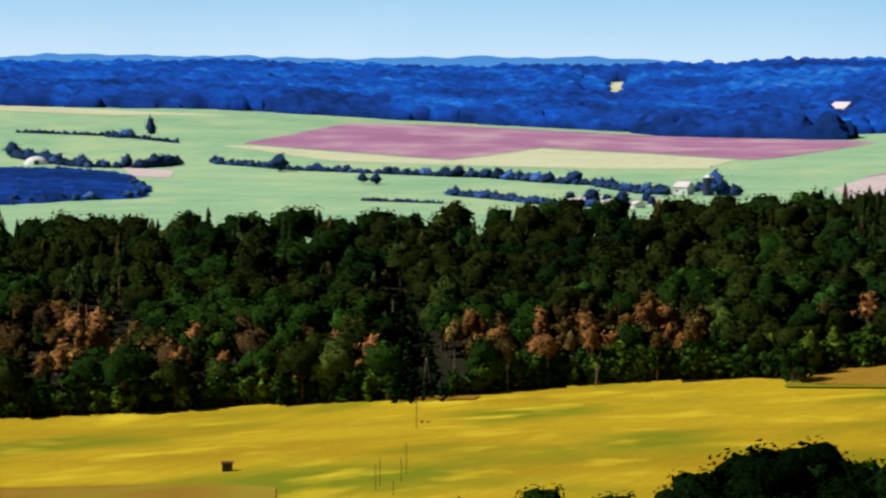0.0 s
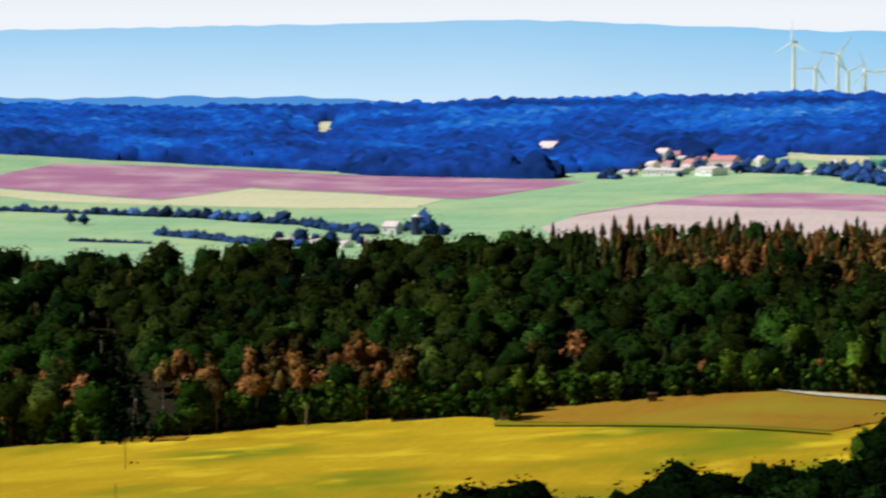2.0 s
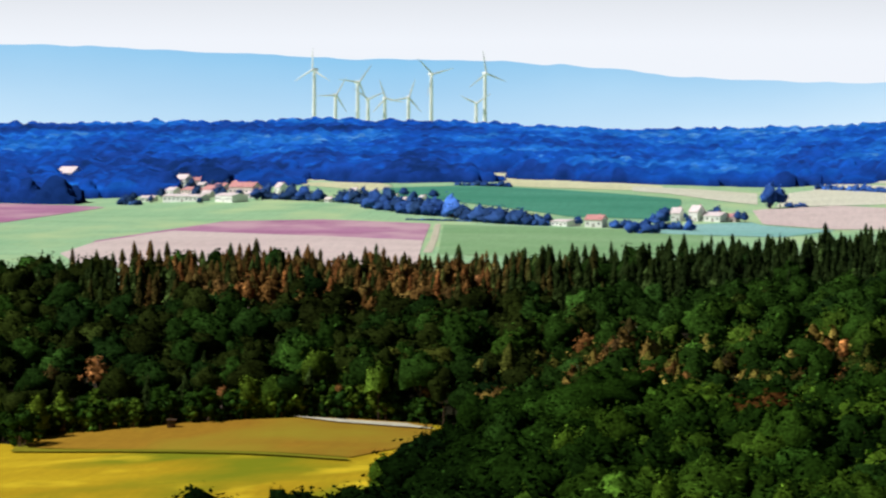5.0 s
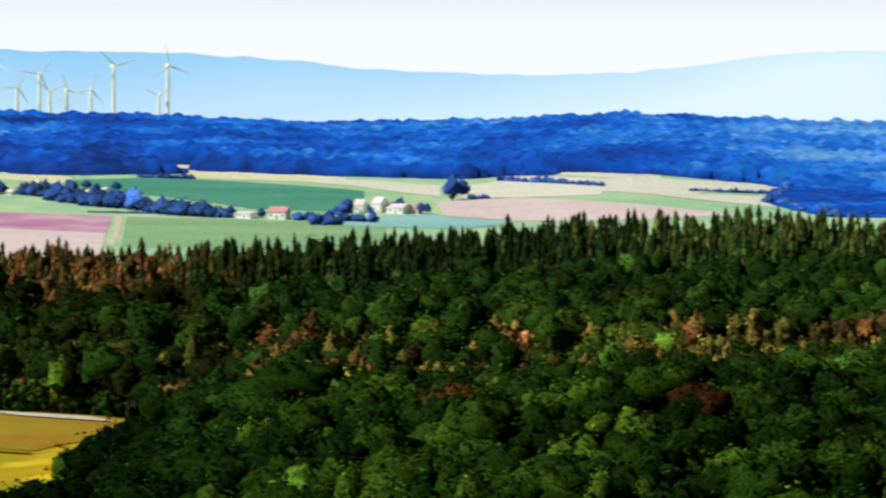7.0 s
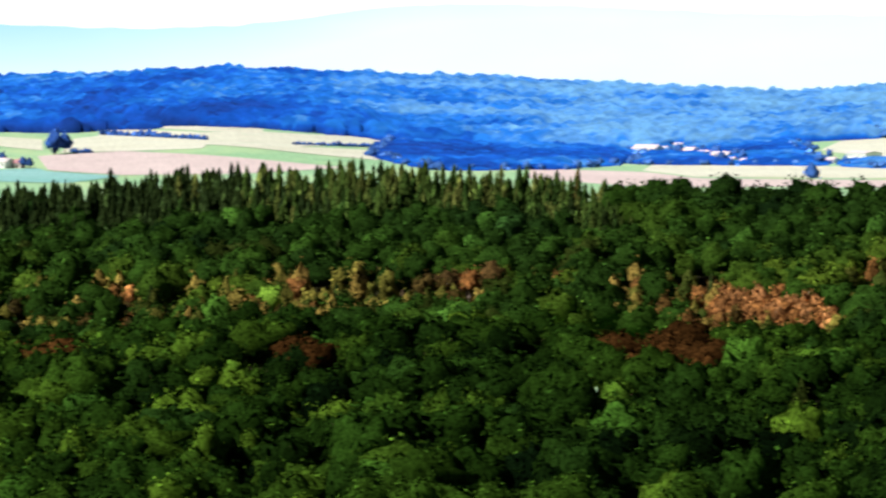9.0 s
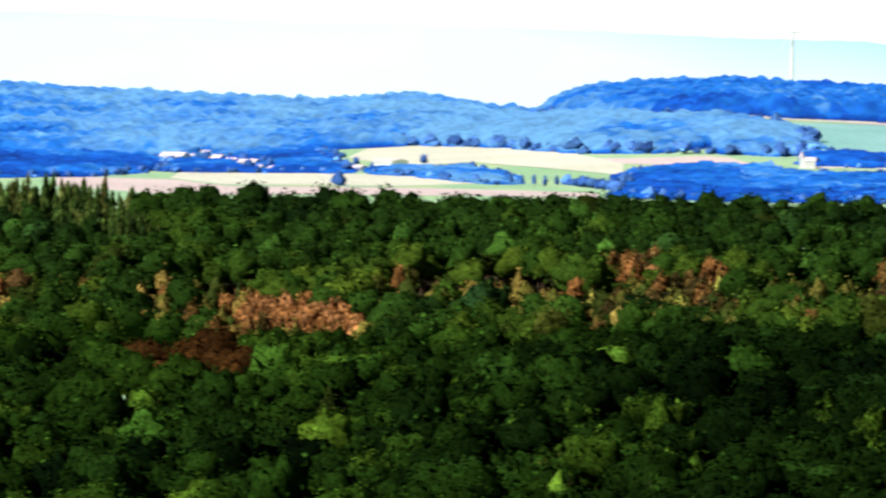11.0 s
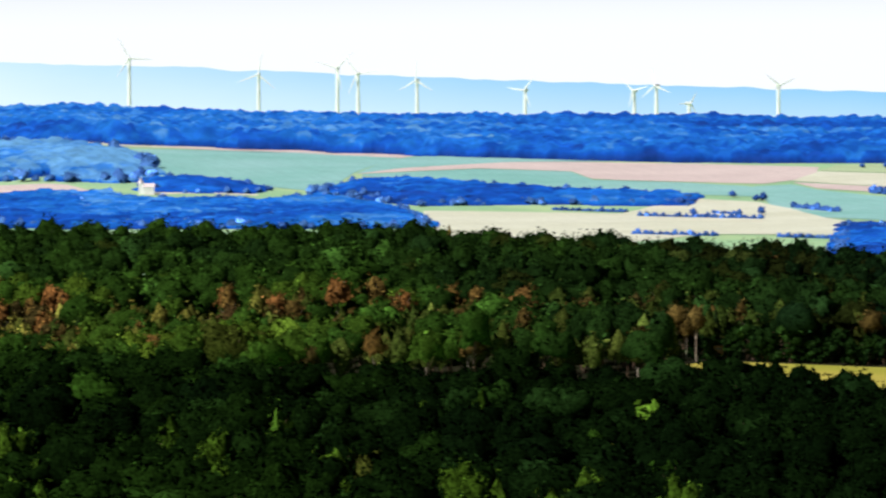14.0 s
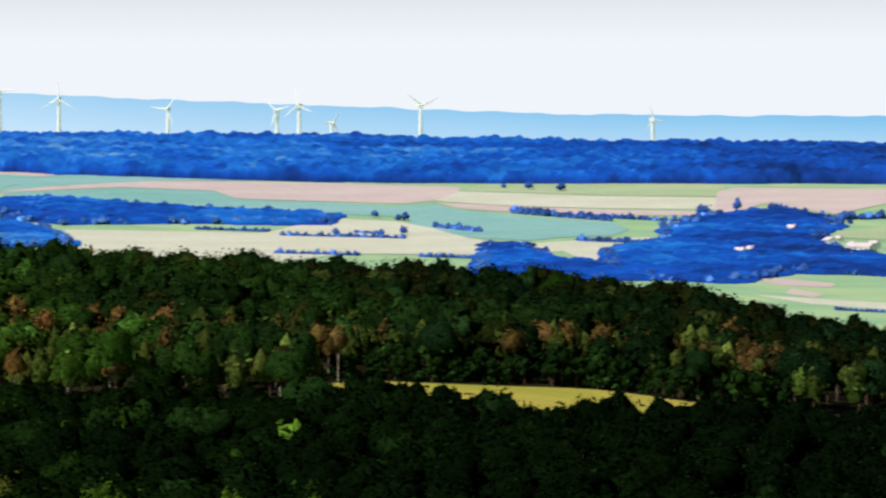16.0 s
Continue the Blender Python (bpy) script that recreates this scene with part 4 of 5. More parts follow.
field("dry_field", [(-11.16, 980), (-10.98, 1010), (-10.71, 1018), (-9.56, 1010), (-7.56, 1004), (-5.56, 994), (-5.64, 932), (-6.67, 884), (-8.33, 916), (-10.86, 972)], STUBBLE, "dry orange-brown grass field", lift=0.80)
field("bare_field", [(28.77, 2218), (29.84, 2182), (29.84, 2152), (28.77, 2186)], PINKISH, "bare pale pinkish soil", lift=0.38)

# ---------- houses of the valley ----------
house(-10.49, 3130, 14.3, 9.2, "w")
house(-11.02, 3212, 4.3, 2.2, "w")
house(-12.64, 2234, 6.6, 5.4, "w")
house(-14.12, 2132, 5.0, 2.2, "w")
house(-13.92, 2142, 7.0, 2.4, "w")
house(-13.27, 2092, 5.0, 2.6, "w")
house(-13.02, 2112, 4.4, 2.3, "r")
house(-13.48, 2118, 14.2, 2.3, "w")
house(-13.71, 2160, 9.8, 2.0, "w")
house(-9.97, 3180, 6.0, 3.8, "w")
house(-9.25, 3136, 5.0, 4.6, "w")
house(-8.95, 3054, 8.2, 7.0, "w")
house(-8.77, 3056, 11.5, 4.5, "p")
house(-9.09, 2988, 7.2, 4.4, "w")
house(-8.82, 2982, 10.4, 4.0, "p")
house(-8.92, 2888, 24.0, 3.9, "w")
house(-8.54, 2940, 11.8, 5.9, "p")
house(-8.32, 3062, 5.7, 5.3, "w")
house(-8.12, 2934, 15.7, 6.7, "p")
house(-8.31, 2852, 19.1, 4.6, "w")
house(-9.42, 2924, 7.8, 3.1, "w")
house(-7.63, 2920, 5.9, 5.9, "w")
house(-6.63, 2832, 5.7, 6.5, "w")
house(-6.36, 2840, 4.6, 4.6, "w")
house(-5.97, 2796, 4.5, 3.0, "w")
house(-5.96, 2748, 5.2, 2.2, "w")
house(-5.70, 2828, 3.8, 2.3, "w")
house(-4.96, 2670, 5.0, 2.9, "w")
house(-3.76, 2596, 11.1, 3.1, "w")
house(-3.35, 2586, 9.0, 5.9, "r")
house(-2.25, 2646, 5.0, 6.7, "w")
house(-1.98, 2648, 6.4, 7.8, "w")
house(-1.74, 2646, 12.1, 4.6, "w")
house(-1.51, 2646, 6.4, 3.9, "p")
house(7.04, 2968, 15.1, 5.2, "w")
house(7.44, 3024, 11.4, 3.2, "w")
house(7.63, 2924, 7.1, 3.9, "w")
house(8.04, 2816, 9.8, 4.2, "w")
house(8.35, 2756, 3.3, 2.2, "w")
house(9.96, 2786, 20.9, 3.4, "w")
house(9.54, 2736, 5.9, 2.6, "w")
house(29.76, 2438, 5.9, 3.6, "w")
house(30.18, 2368, 10.8, 4.1, "w")
house(30.35, 2394, 5.1, 3.9, "w")
house(30.01, 2308, 3.7, 2.5, "w")
house(29.24, 2578, 4.8, 3.1, "w")
house(28.54, 2348, 4.4, 2.8, "w")
house(28.69, 2370, 3.8, 2.5, "w")
house(29.87, 2460, 4.6, 3.0, "w")
house(30.05, 2404, 4.5, 2.9, "w")
house(7.81, 2882, 6.2, 3.1, "w")
house(8.19, 2778, 4.5, 2.2, "w")
house(7.27, 2986, 5.6, 3.2, "w")
house(-9.17, 3102, 3.7, 3.3, "w")
house(-9.02, 3036, 4.1, 4.9, "w")
house(-8.69, 3030, 5.7, 3.2, "w")
house(-8.63, 2924, 5.5, 3.9, "w")
house(-8.43, 3006, 6.4, 3.6, "p")
house(-8.23, 3016, 4.9, 4.0, "p")
house(-8.03, 2886, 5.4, 3.5, "w")
house(-7.95, 2924, 4.7, 3.1, "p")
house(-6.98, 2812, 3.8, 2.6, "w")
house(-6.08, 2842, 3.4, 2.3, "w")
house(-5.87, 2786, 3.4, 2.2, "w")
house(-5.14, 2690, 3.2, 1.8, "w")
house(-4.87, 2660, 3.2, 1.8, "w")

# ---------- woods ----------
SLOPE_WOOD = [(-24, 1006)] + WOOD_EDGE[1:] + [(-5.3, 960), (-4, 915), (22.6, 915), (23.2, 985), (24.4, 979), (25.6, 979), (26.3, 978), (27.0, 970), (27.9, 955), (29.5, 952), (33, 940), (33, 1222), (-24, 1222)]
NEAR_WOOD = [(-13, 545), (-12.4, 600), (-9, 620), (-6.5, 660), (-5.6, 720), (-5.4, 800), (20.5, 800), (22, 785), (33, 785), (33, 535), (-12, 520)]
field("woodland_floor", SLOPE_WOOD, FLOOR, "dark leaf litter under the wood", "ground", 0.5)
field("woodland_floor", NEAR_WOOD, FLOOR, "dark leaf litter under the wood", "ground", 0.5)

BROADLEAVES = [dome_tree(s, 74, 14.0 + s % 3, 8.8 + 0.5 * (s * 5 % 8), 0.56, -0.5, 10, 6) for s in range(8)]
NEAR_LEAVES = [dome_tree(s + 20, 128, 13.5 + s % 3, 8.6 + 0.5 * (s * 5 % 8), 0.44, -0.5, 11, 7) for s in range(8)]
SLIM_TREES = [dome_tree(s + 120, 54, 13.0, 5.6, 0.5, -0.8, 8, 6) for s in range(5)]
SHRUBS = [broadleaf(s + 40, 40, 5.0, 4.6, 0.55, 0.02) for s in range(4)]
SPRUCES = [spruce(s, 34, 17.0, 6.0 + 0.5 * s, 0.06, 0.2) for s in range(5)]
CREST_FIRS = [spruce(s + 50, 44, 17.0, 5.2 + 0.5 * s, 0.12, 0.2, 0.6) for s in range(5)]
DYING_PINES = [dome_tree(s + 60, 70, 13.5 + s % 2, 4.0 + 0.4 * s, 0.5, -0.4, 7, 6) for s in range(5)]
PINES = [(spruce(s + 80, 40, 18.0, 4.6, 0.66, 0.3, 0.7, 3, 5)[0], [(*stem(16.5, 0.36, 0.2), 1)]) for s in range(3)]

# patches within the woods: bearing, range, half width, half depth, share of the trees there
DYING = [(-21.5, 1050, 0.9, 24, 0.75), (-20.4, 1048, 0.5, 18, 0.6), (-19.8, 1018, 0.25, 14, 0.7), (-18.6, 1038, 0.25, 12, 0.6),
         (-13.4, 1020, 1.3, 24, 0.75), (-15.2, 1015, 0.7, 18, 0.5), (-17.6, 1018, 0.9, 18, 0.45), (-19.2, 1012, 0.8, 15, 0.4), (-10.2, 1020, 0.6, 14, 0.35), (-7.0, 1185, 2.2, 45, 0.35), (-5.6, 1190, 0.7, 30, 0.6),
         (-2.9, 1036, 0.35, 14, 0.6), (4.5, 1015, 0.5, 20, 0.6), (13.3, 1080, 0.35, 22, 0.8),
         (14.2, 1045, 0.4, 16, 0.8), (19.0, 1035, 2.8, 22, 0.12), (21.9, 990, 0.2, 14, 1.0), (25.7, 995, 0.4, 16, 0.3),
         (26.6, 1010, 0.5, 18, 0.3), (28.5, 1000, 1.0, 25, 0.2), (-16.6, 1020, 0.4, 14, 0.5)]
BRIGHT = [(-6.0, 1012, 1.4, 16, 0.45), (-1.6, 1060, 0.6, 16, 0.7), (10.5, 1010, 3.2, 16, 0.55), (5.0, 1035, 2.0, 20, 0.3), (-19.0, 1060, 0.8, 30, 0.3),
          (15.5, 1010, 2.0, 18, 0.3), (-12.0, 1110, 1.0, 20, 0.25)]
RUST = [(7.95, 985), (8.1, 1025), (8.9, 1010), (9.6, 985), (9.65, 945), (9.2, 940), (8.5, 955)]
YOUNG = [[(9.8, 955), (9.8, 1078), (11.8, 1072), (13.0, 1020), (13.0, 950)], [(6.6, 985), (6.6, 1045), (8.2, 1055), (8.2, 995)], [(13.0, 985), (13.0, 1030), (20.5, 1030), (20.5, 985)], [(2.0, 985), (2.0, 1035), (6.6, 1035), (6.6, 990)]]
RIDE = [(-16.6, 980), (-15.8, 980), (-15.95, 1030), (-16.4, 1130), (-16.75, 1130)]


def patched(places, patches, rng):
    hit = np.zeros(len(places), bool)
    for b, r, db, dr, share in patches:
        near = ((places[:, 0] - b) / db) ** 2 + ((places[:, 1] - r) / (1.6 * dr)) ** 2 < 1
        hit |= near & (rng.random(len(places)) < share)
    return hit


def within(outlines, places):
    return np.any([inside(corners, places[:, 0], places[:, 1]) for corners in outlines], axis=0)


def conifers(b):
    """The share of spruces along the crest."""
    return np.interp(b, (-27, -17.5, -16, -11, -9.5, -4.5, -3.5, -1, 0.5, 6, 7.2), (0.16, 0.2, 0.1, 0.12, 0.8, 0.8, 0.75, 0.85, 0.96, 0.96, 0.0))


def grown(places, seed):
    """Groups of tall and of low trees."""
    return np.clip(0.54 + 0.42 * drift(places, 48, seed) + 0.46 * drift(places, 22, seed + 1), 0.62, 1.3)


def thinned(places, seed, gaps=0.27):
    """Leaves hollows between groups of trees."""
    return places[drift(places, 13, seed) > gaps]


def plant_slope():
    rng = np.random.default_rng(11)
    p = thinned(scatter(SLOPE_WOOD, 8.3, 1), 51, 0.22)
    p = p[rng.random(len(p)) < 0.95]
    p = p[~inside(RIDE, p[:, 0], p[:, 1]) & ~inside(RUST, p[:, 0], p[:, 1])]
    for corners in FIELDS:
        p = p[~inside(corners, p[:, 0], p[:, 1])]
    dying = patched(p, DYING, rng)
    brown = patched(p, DYING, rng) & ~dying & (rng.random(len(p)) < 0.55)
    crest = (rng.random(len(p)) < conifers(p[:, 0])) & (p[:, 1] > 1120 + 60 * drift(p, 60, 1)) & (p[:, 0] < 7.2 + rng.uniform(-1, 1, len(p))) & (rng.random(len(p)) < 0.97) & (p[:, 1] < 1155)
    lone = rng.random(len(p)) < np.where(p[:, 0] < -4, 0.12, 0.03)
    pine = (((p[:, 0] + 20.7) / 0.5) ** 2 + ((p[:, 1] - 1104) / 26) ** 2 < 1)
    firs = (crest | lone) & ~dying & ~pine & ~brown
    green = ~dying & ~brown & ~firs & ~pine & ~((p[:, 1] > 1128) & (rng.random(len(p)) < conifers(p[:, 0]) * 1.08))
    green &= ~(within(YOUNG, p) & (rng.random(len(p)) < 0.9))
    green &= ~((p[:, 1] < 1050) & (p[:, 0] > -5) & (drift(p, 55, 62) > 0.40) & (rng.random(len(p)) < 0.62))
    tone = np.clip(0.02 + 0.8 * drift(p, 50, 3) + rng.normal(0, 0.09, len(p)), 0, 0.85)
    tone[rng.random(len(p)) < 0.02] += 0.25
    # shade painted into the tone: darker up the slope and at set bearings
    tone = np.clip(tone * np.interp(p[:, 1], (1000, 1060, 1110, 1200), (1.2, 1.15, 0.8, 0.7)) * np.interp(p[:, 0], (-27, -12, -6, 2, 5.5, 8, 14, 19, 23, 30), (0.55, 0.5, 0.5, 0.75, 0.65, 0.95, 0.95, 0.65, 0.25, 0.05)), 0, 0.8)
    tone = np.where(patched(p, BRIGHT, rng), rng.uniform(0.3, 0.54, len(p)) + np.where((p[:, 0] > -8) & (p[:, 0] < -2), 0.2, 0.0), tone)
    tall = np.where(p[:, 1] > 1130, np.interp(p[:, 0], (-1, 6, 8, 14, 18, 24), (0.98, 1.0, 1.05, 1.04, 0.99, 0.94)) + 0.12 * (drift(p, 30, 19) - 0.5), grown(p, 15))
    tall = np.where((abs(p[:, 0] + 20.75) < 0.7) & (p[:, 1] > 1035) & (p[:, 1] < 1082), 0.5, tall)
    tall = np.where((p[:, 0] > 7.8) & (p[:, 0] < 9.8) & (p[:, 1] < 1000), 0.45, tall)
    olive = green & (drift(p, 22, 71) + rng.normal(0, 0.12, len(p)) > np.interp(p[:, 0], (-6, -2, 3, 22, 27), (0.46, 0.68, 0.86, 0.76, 0.56)))
    green &= ~olive
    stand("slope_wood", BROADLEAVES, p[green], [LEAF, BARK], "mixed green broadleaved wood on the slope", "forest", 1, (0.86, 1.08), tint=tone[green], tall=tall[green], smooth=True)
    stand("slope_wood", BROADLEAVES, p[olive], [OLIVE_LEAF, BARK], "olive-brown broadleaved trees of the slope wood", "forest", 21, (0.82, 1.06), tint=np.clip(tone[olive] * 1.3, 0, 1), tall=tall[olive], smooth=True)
    stand("spruce_wood", SPRUCES, p[firs], [NEEDLE, BARK], "dark spruces with reddish tops along the crest", "forest", 2, (0.62, 0.80), tint=np.clip(tone[firs] + np.where((p[firs, 0] > -10) & (p[firs, 0] < -4.5), 0.25, 0), 0, 1))
    rows = scatter([(-24, 1145), (-3, 1140), (0, 1122), (7.0, 1122), (6.5, 1218), (-24, 1218)], 5.5, 41)
    rows = rows[rng.random(len(rows)) < conifers(rows[:, 0])]
    rust = 0.1 + 0.8 * rng.random(len(rows)) + np.interp(rows[:, 0], (-10.5, -9, -5, -4), (0, 0.46, 0.46, 0)) * (0.4 + drift(rows, 20, 44))
    tall = np.interp(rows[:, 0], (-20, -14, -11, -10, -5, -3, 0, 6), (1.14, 1.14, 1.16, 1.28, 1.28, 1.22, 1.2, 1.15)) * (0.86 + 0.28 * drift(rows, 25, 45))
    larch = rows[:, 0] + rng.normal(0, 0.9, len(rows)) > 1.8
    stand("crest_spruces", CREST_FIRS, rows[~larch], [NEEDLE, BARK], "dense pointed spruces along the crest", "forest", 42, (0.62, 0.80), tint=np.clip((0.25 + 0.5 * rust) * np.interp(rows[:, 0], (-3.5, -1.5), (1.0, 0.6)), 0, 1)[~larch], tall=tall[~larch])
    stand("crest_larches", CREST_FIRS, rows[larch], [LARCH, BARK], "dense olive-green young larches along the crest", "forest", 43, (0.58, 0.78), (0.1, 0.9), tall=tall[larch])
    stand("dying_pines", DYING_PINES, p[dying], [DEAD, PALE_BARK], "dying rust-brown pines with bare trunks", "forest", 3, (0.9, 1.25), tint=np.clip(rng.uniform(0, 1, dying.sum()) * np.interp(p[dying, 0], (-8, 0, 15, 24), (0.92, 1.0, 1.0, 0.42)), 0, 1))
    stand("browning_trees", BROADLEAVES, p[brown], [BROWNING, BARK], "browning half-dead trees among the dying pines", "forest", 65, (0.75, 1.0), (0.0, 1.0), smooth=True)
    stand("pine_group", PINES, p[pine], [NEEDLE, DEAD_BARK], "tall pines with bare reddish trunks", "forest", 4, (0.7, 0.95), (0.2, 0.7))


NEAREST, NEAR_LIMIT = [], 551


def plant_near():
    rng = np.random.default_rng(12)
    p = thinned(scatter(NEAR_WOOD, 8.6, 2), 52, 0.31)
    tone = np.clip(0.06 + 0.52 * drift(p, 40, 5) + rng.normal(0, 0.12, len(p)), 0, 0.8)
    copper = patched(p, [(7.4, 750, 0.95, 26, 0.9), (-1.0, 735, 0.25, 12, 0.8), (2.6, 730, 0.3, 12, 0.6)], rng)
    tone[rng.random(len(p)) < 0.03] = 0.85
    # near-wood shade put into the leaf tone, bearing by bearing
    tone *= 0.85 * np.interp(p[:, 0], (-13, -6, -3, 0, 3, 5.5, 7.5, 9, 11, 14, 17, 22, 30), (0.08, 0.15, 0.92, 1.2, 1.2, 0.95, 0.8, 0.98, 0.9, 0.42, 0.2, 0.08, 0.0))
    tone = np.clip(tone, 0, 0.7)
    NEAREST.extend((*at, t) for at, t in zip(p[~copper & (p[:, 1] < NEAR_LIMIT)], tone[~copper & (p[:, 1] < NEAR_LIMIT)]))
    far = p[:, 1] >= NEAR_LIMIT
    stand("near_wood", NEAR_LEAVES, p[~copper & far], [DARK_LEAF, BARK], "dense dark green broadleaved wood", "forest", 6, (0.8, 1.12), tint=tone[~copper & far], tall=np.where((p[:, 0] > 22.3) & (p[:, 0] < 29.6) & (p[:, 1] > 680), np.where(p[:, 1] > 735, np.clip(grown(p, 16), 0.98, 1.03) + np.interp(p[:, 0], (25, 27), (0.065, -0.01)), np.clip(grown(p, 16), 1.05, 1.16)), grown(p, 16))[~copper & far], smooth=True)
    slim = scatter([(9, 560), (24, 560), (24, 720), (9, 700)], 17.0, 66)
    slim = slim[(drift(slim, 30, 67) > 0.45) & (rng.random(len(slim)) < 0.75)]
    kind = rng.random(len(slim))
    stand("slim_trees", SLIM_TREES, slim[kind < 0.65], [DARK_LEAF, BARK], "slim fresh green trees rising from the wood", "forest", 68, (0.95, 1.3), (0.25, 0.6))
    stand("slim_trees", SLIM_TREES, slim[kind >= 0.65], [OLIVE_LEAF, BARK], "slim olive-brown trees rising from the wood", "forest", 69, (0.9, 1.2), (0.4, 1.0))
    stand("copper_trees", NEAR_LEAVES, p[copper], [COPPER, BARK], "group of brown-leaved trees in the wood", "forest", 7, (0.7, 1.1), (0.2, 0.9), smooth=True)


def plant_lower_slope():
    """Slim young trees, some yellowing and some dead, along the lower slope."""
    rng = np.random.default_rng(17)
    p = scatter([(-5, 925), (22.4, 925), (23.4, 992), (26.3, 985), (27.9, 963), (29.5, 958), (33, 950), (33, 1050), (-5, 1050)], 7.0, 61)
    wave = drift(p, 55, 62)
    p = p[((wave > 0.38) | within(YOUNG, p)) & (rng.random(len(p)) < 0.8) & ~inside(RUST, p[:, 0], p[:, 1])]
    kind = rng.random(len(p))
    stand("young_trees", SLIM_TREES, p[kind < 0.66], [YOUNG_LEAF, BARK], "slim yellowish young trees among the wood", "forest", 63, (0.75, 1.2), tint=rng.uniform(0.0, 0.95, (kind < 0.66).sum()) * np.interp(p[kind < 0.66, 0], (12, 19), (1.0, 0.1)))
    stand("dying_pines", DYING_PINES, p[kind > 0.86], [DEAD, PALE_BARK], "dying rust-brown pines among the young trees", "forest", 64, (0.8, 1.15), tint=rng.uniform(0.0, 0.8, (kind > 0.86).sum()) * np.interp(p[kind > 0.86, 0], (12, 22), (1.0, 0.45)))


def plant_rust():
    """A closed patch of dead young pines."""
    stand("dying_pines", DYING_PINES, scatter(RUST, 3.6, 91), [DEAD, PALE_BARK], "closed patch of dead salmon-brown young pines", "forest", 92, (0.72, 0.98), (0.74, 0.94))


def plant_edge():
    """Bushes that close the foot of the wood along the barley."""
    rng = np.random.default_rng(13)
    at = []
    for (b0, r0), (b1, r1) in zip(WOOD_EDGE[:-1], WOOD_EDGE[1:]):
        n = int(abs(b1 - b0) * 17.5 / 1.0)
        t = (np.arange(n) + rng.random(n)) / max(n, 1)
        at.append(np.stack([b0 + (b1 - b0) * t, r0 + (r1 - r0) * t + rng.uniform(1.0, 7.0, n)], -1))
    foot = [(22.8, 982), (23.4, 985), (24.4, 979), (25.6, 979), (26.3, 978), (27.0, 970), (27.9, 955), (29.5, 953)]
    for (b0, r0), (b1, r1) in zip(foot[:-1], foot[1:]):
        t = rng.random(int(abs(b1 - b0) * 17.5 / 1.1))
        at.append(np.stack([b0 + (b1 - b0) * t, r0 + (r1 - r0) * t + rng.uniform(0.0, 9.0, len(t))], -1))
    at = np.concatenate(at)
    at = at[~inside(RIDE, at[:, 0], at[:, 1])]
    # bush tints darken to the right, in step with the slope's painted shade
    stand("edge_bushes", SHRUBS, at, [LEAF, BARK], "green bushes along the foot of the wood", "bushes", 8, (0.7, 1.9), tint=rng.uniform(0.15, 0.66, len(at)) * np.interp(at[:, 0], (0, 22), (1.0, 0.3)))


# clusters of small trees given a high, bright leaf tint
lime = scatter([(-7.6, 1004), (-5.6, 998), (-3.4, 990), (-3.4, 1012), (-7.6, 1022)], 7.5, 95)
lime = lime[drift(lime, 24, 96) > 0.45]
stand("lime_bushes", SLIM_TREES, lime, [LEAF, BARK], "bright lime-green young trees along the foot of the wood", "forest", 97, (0.55, 0.8), (0.72, 0.84))
# bushes added in the darkest tints: the ride's shade, put into their colour
stand("ride_bushes", SHRUBS, scatter(RIDE, 3.8, 31), [LEAF, BARK], "low bushes added to darken a ride through the wood", "bushes", 31, (0.4, 0.8), (0.0, 0.12))
plant_slope()
plant_near()
plant_lower_slope()
plant_rust()
plant_edge()

field("hill_clearing", [(-13.82, 3215), (-13.36, 3215), (-13.32, 3480), (-13.76, 3480)], CREAM, "pale grassy clearing on the ridge")

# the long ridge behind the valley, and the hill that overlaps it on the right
canopy("ridge_wood", [(-24, 3005), (10.1, 3005), (11.9, 3330), (11.9, 3530), (-24, 3530)], HAZED_RIDGE_LEAF, 13.0, 7.0, "distant bluish wood on the long ridge", "forest", 5, 0.05)
canopy("ridge_wood", [(12.2, 3250), (12.6, 3140), (13.6, 3060), (15, 3020), (33, 3005), (33, 3530), (12.0, 3530)], HAZED_RIDGE_LEAF, 14.0, 7.0, "distant blue wood on a rounded hill", "forest", 7, 0.05, shift=-0.14)
canopy("spur_wood", [(-13.3, 2985), (-12.6, 2956), (-10.4, 2915), (-10.35, 2960), (-10.6, 3020), (-11.5, 3050), (-13.0, 3040)], HAZED_RIDGE_LEAF, 16.0, 9.0, "dark blue wood on a spur above the poppy field", "forest", 9, 0.035, 3.0, False, shift=-0.12)

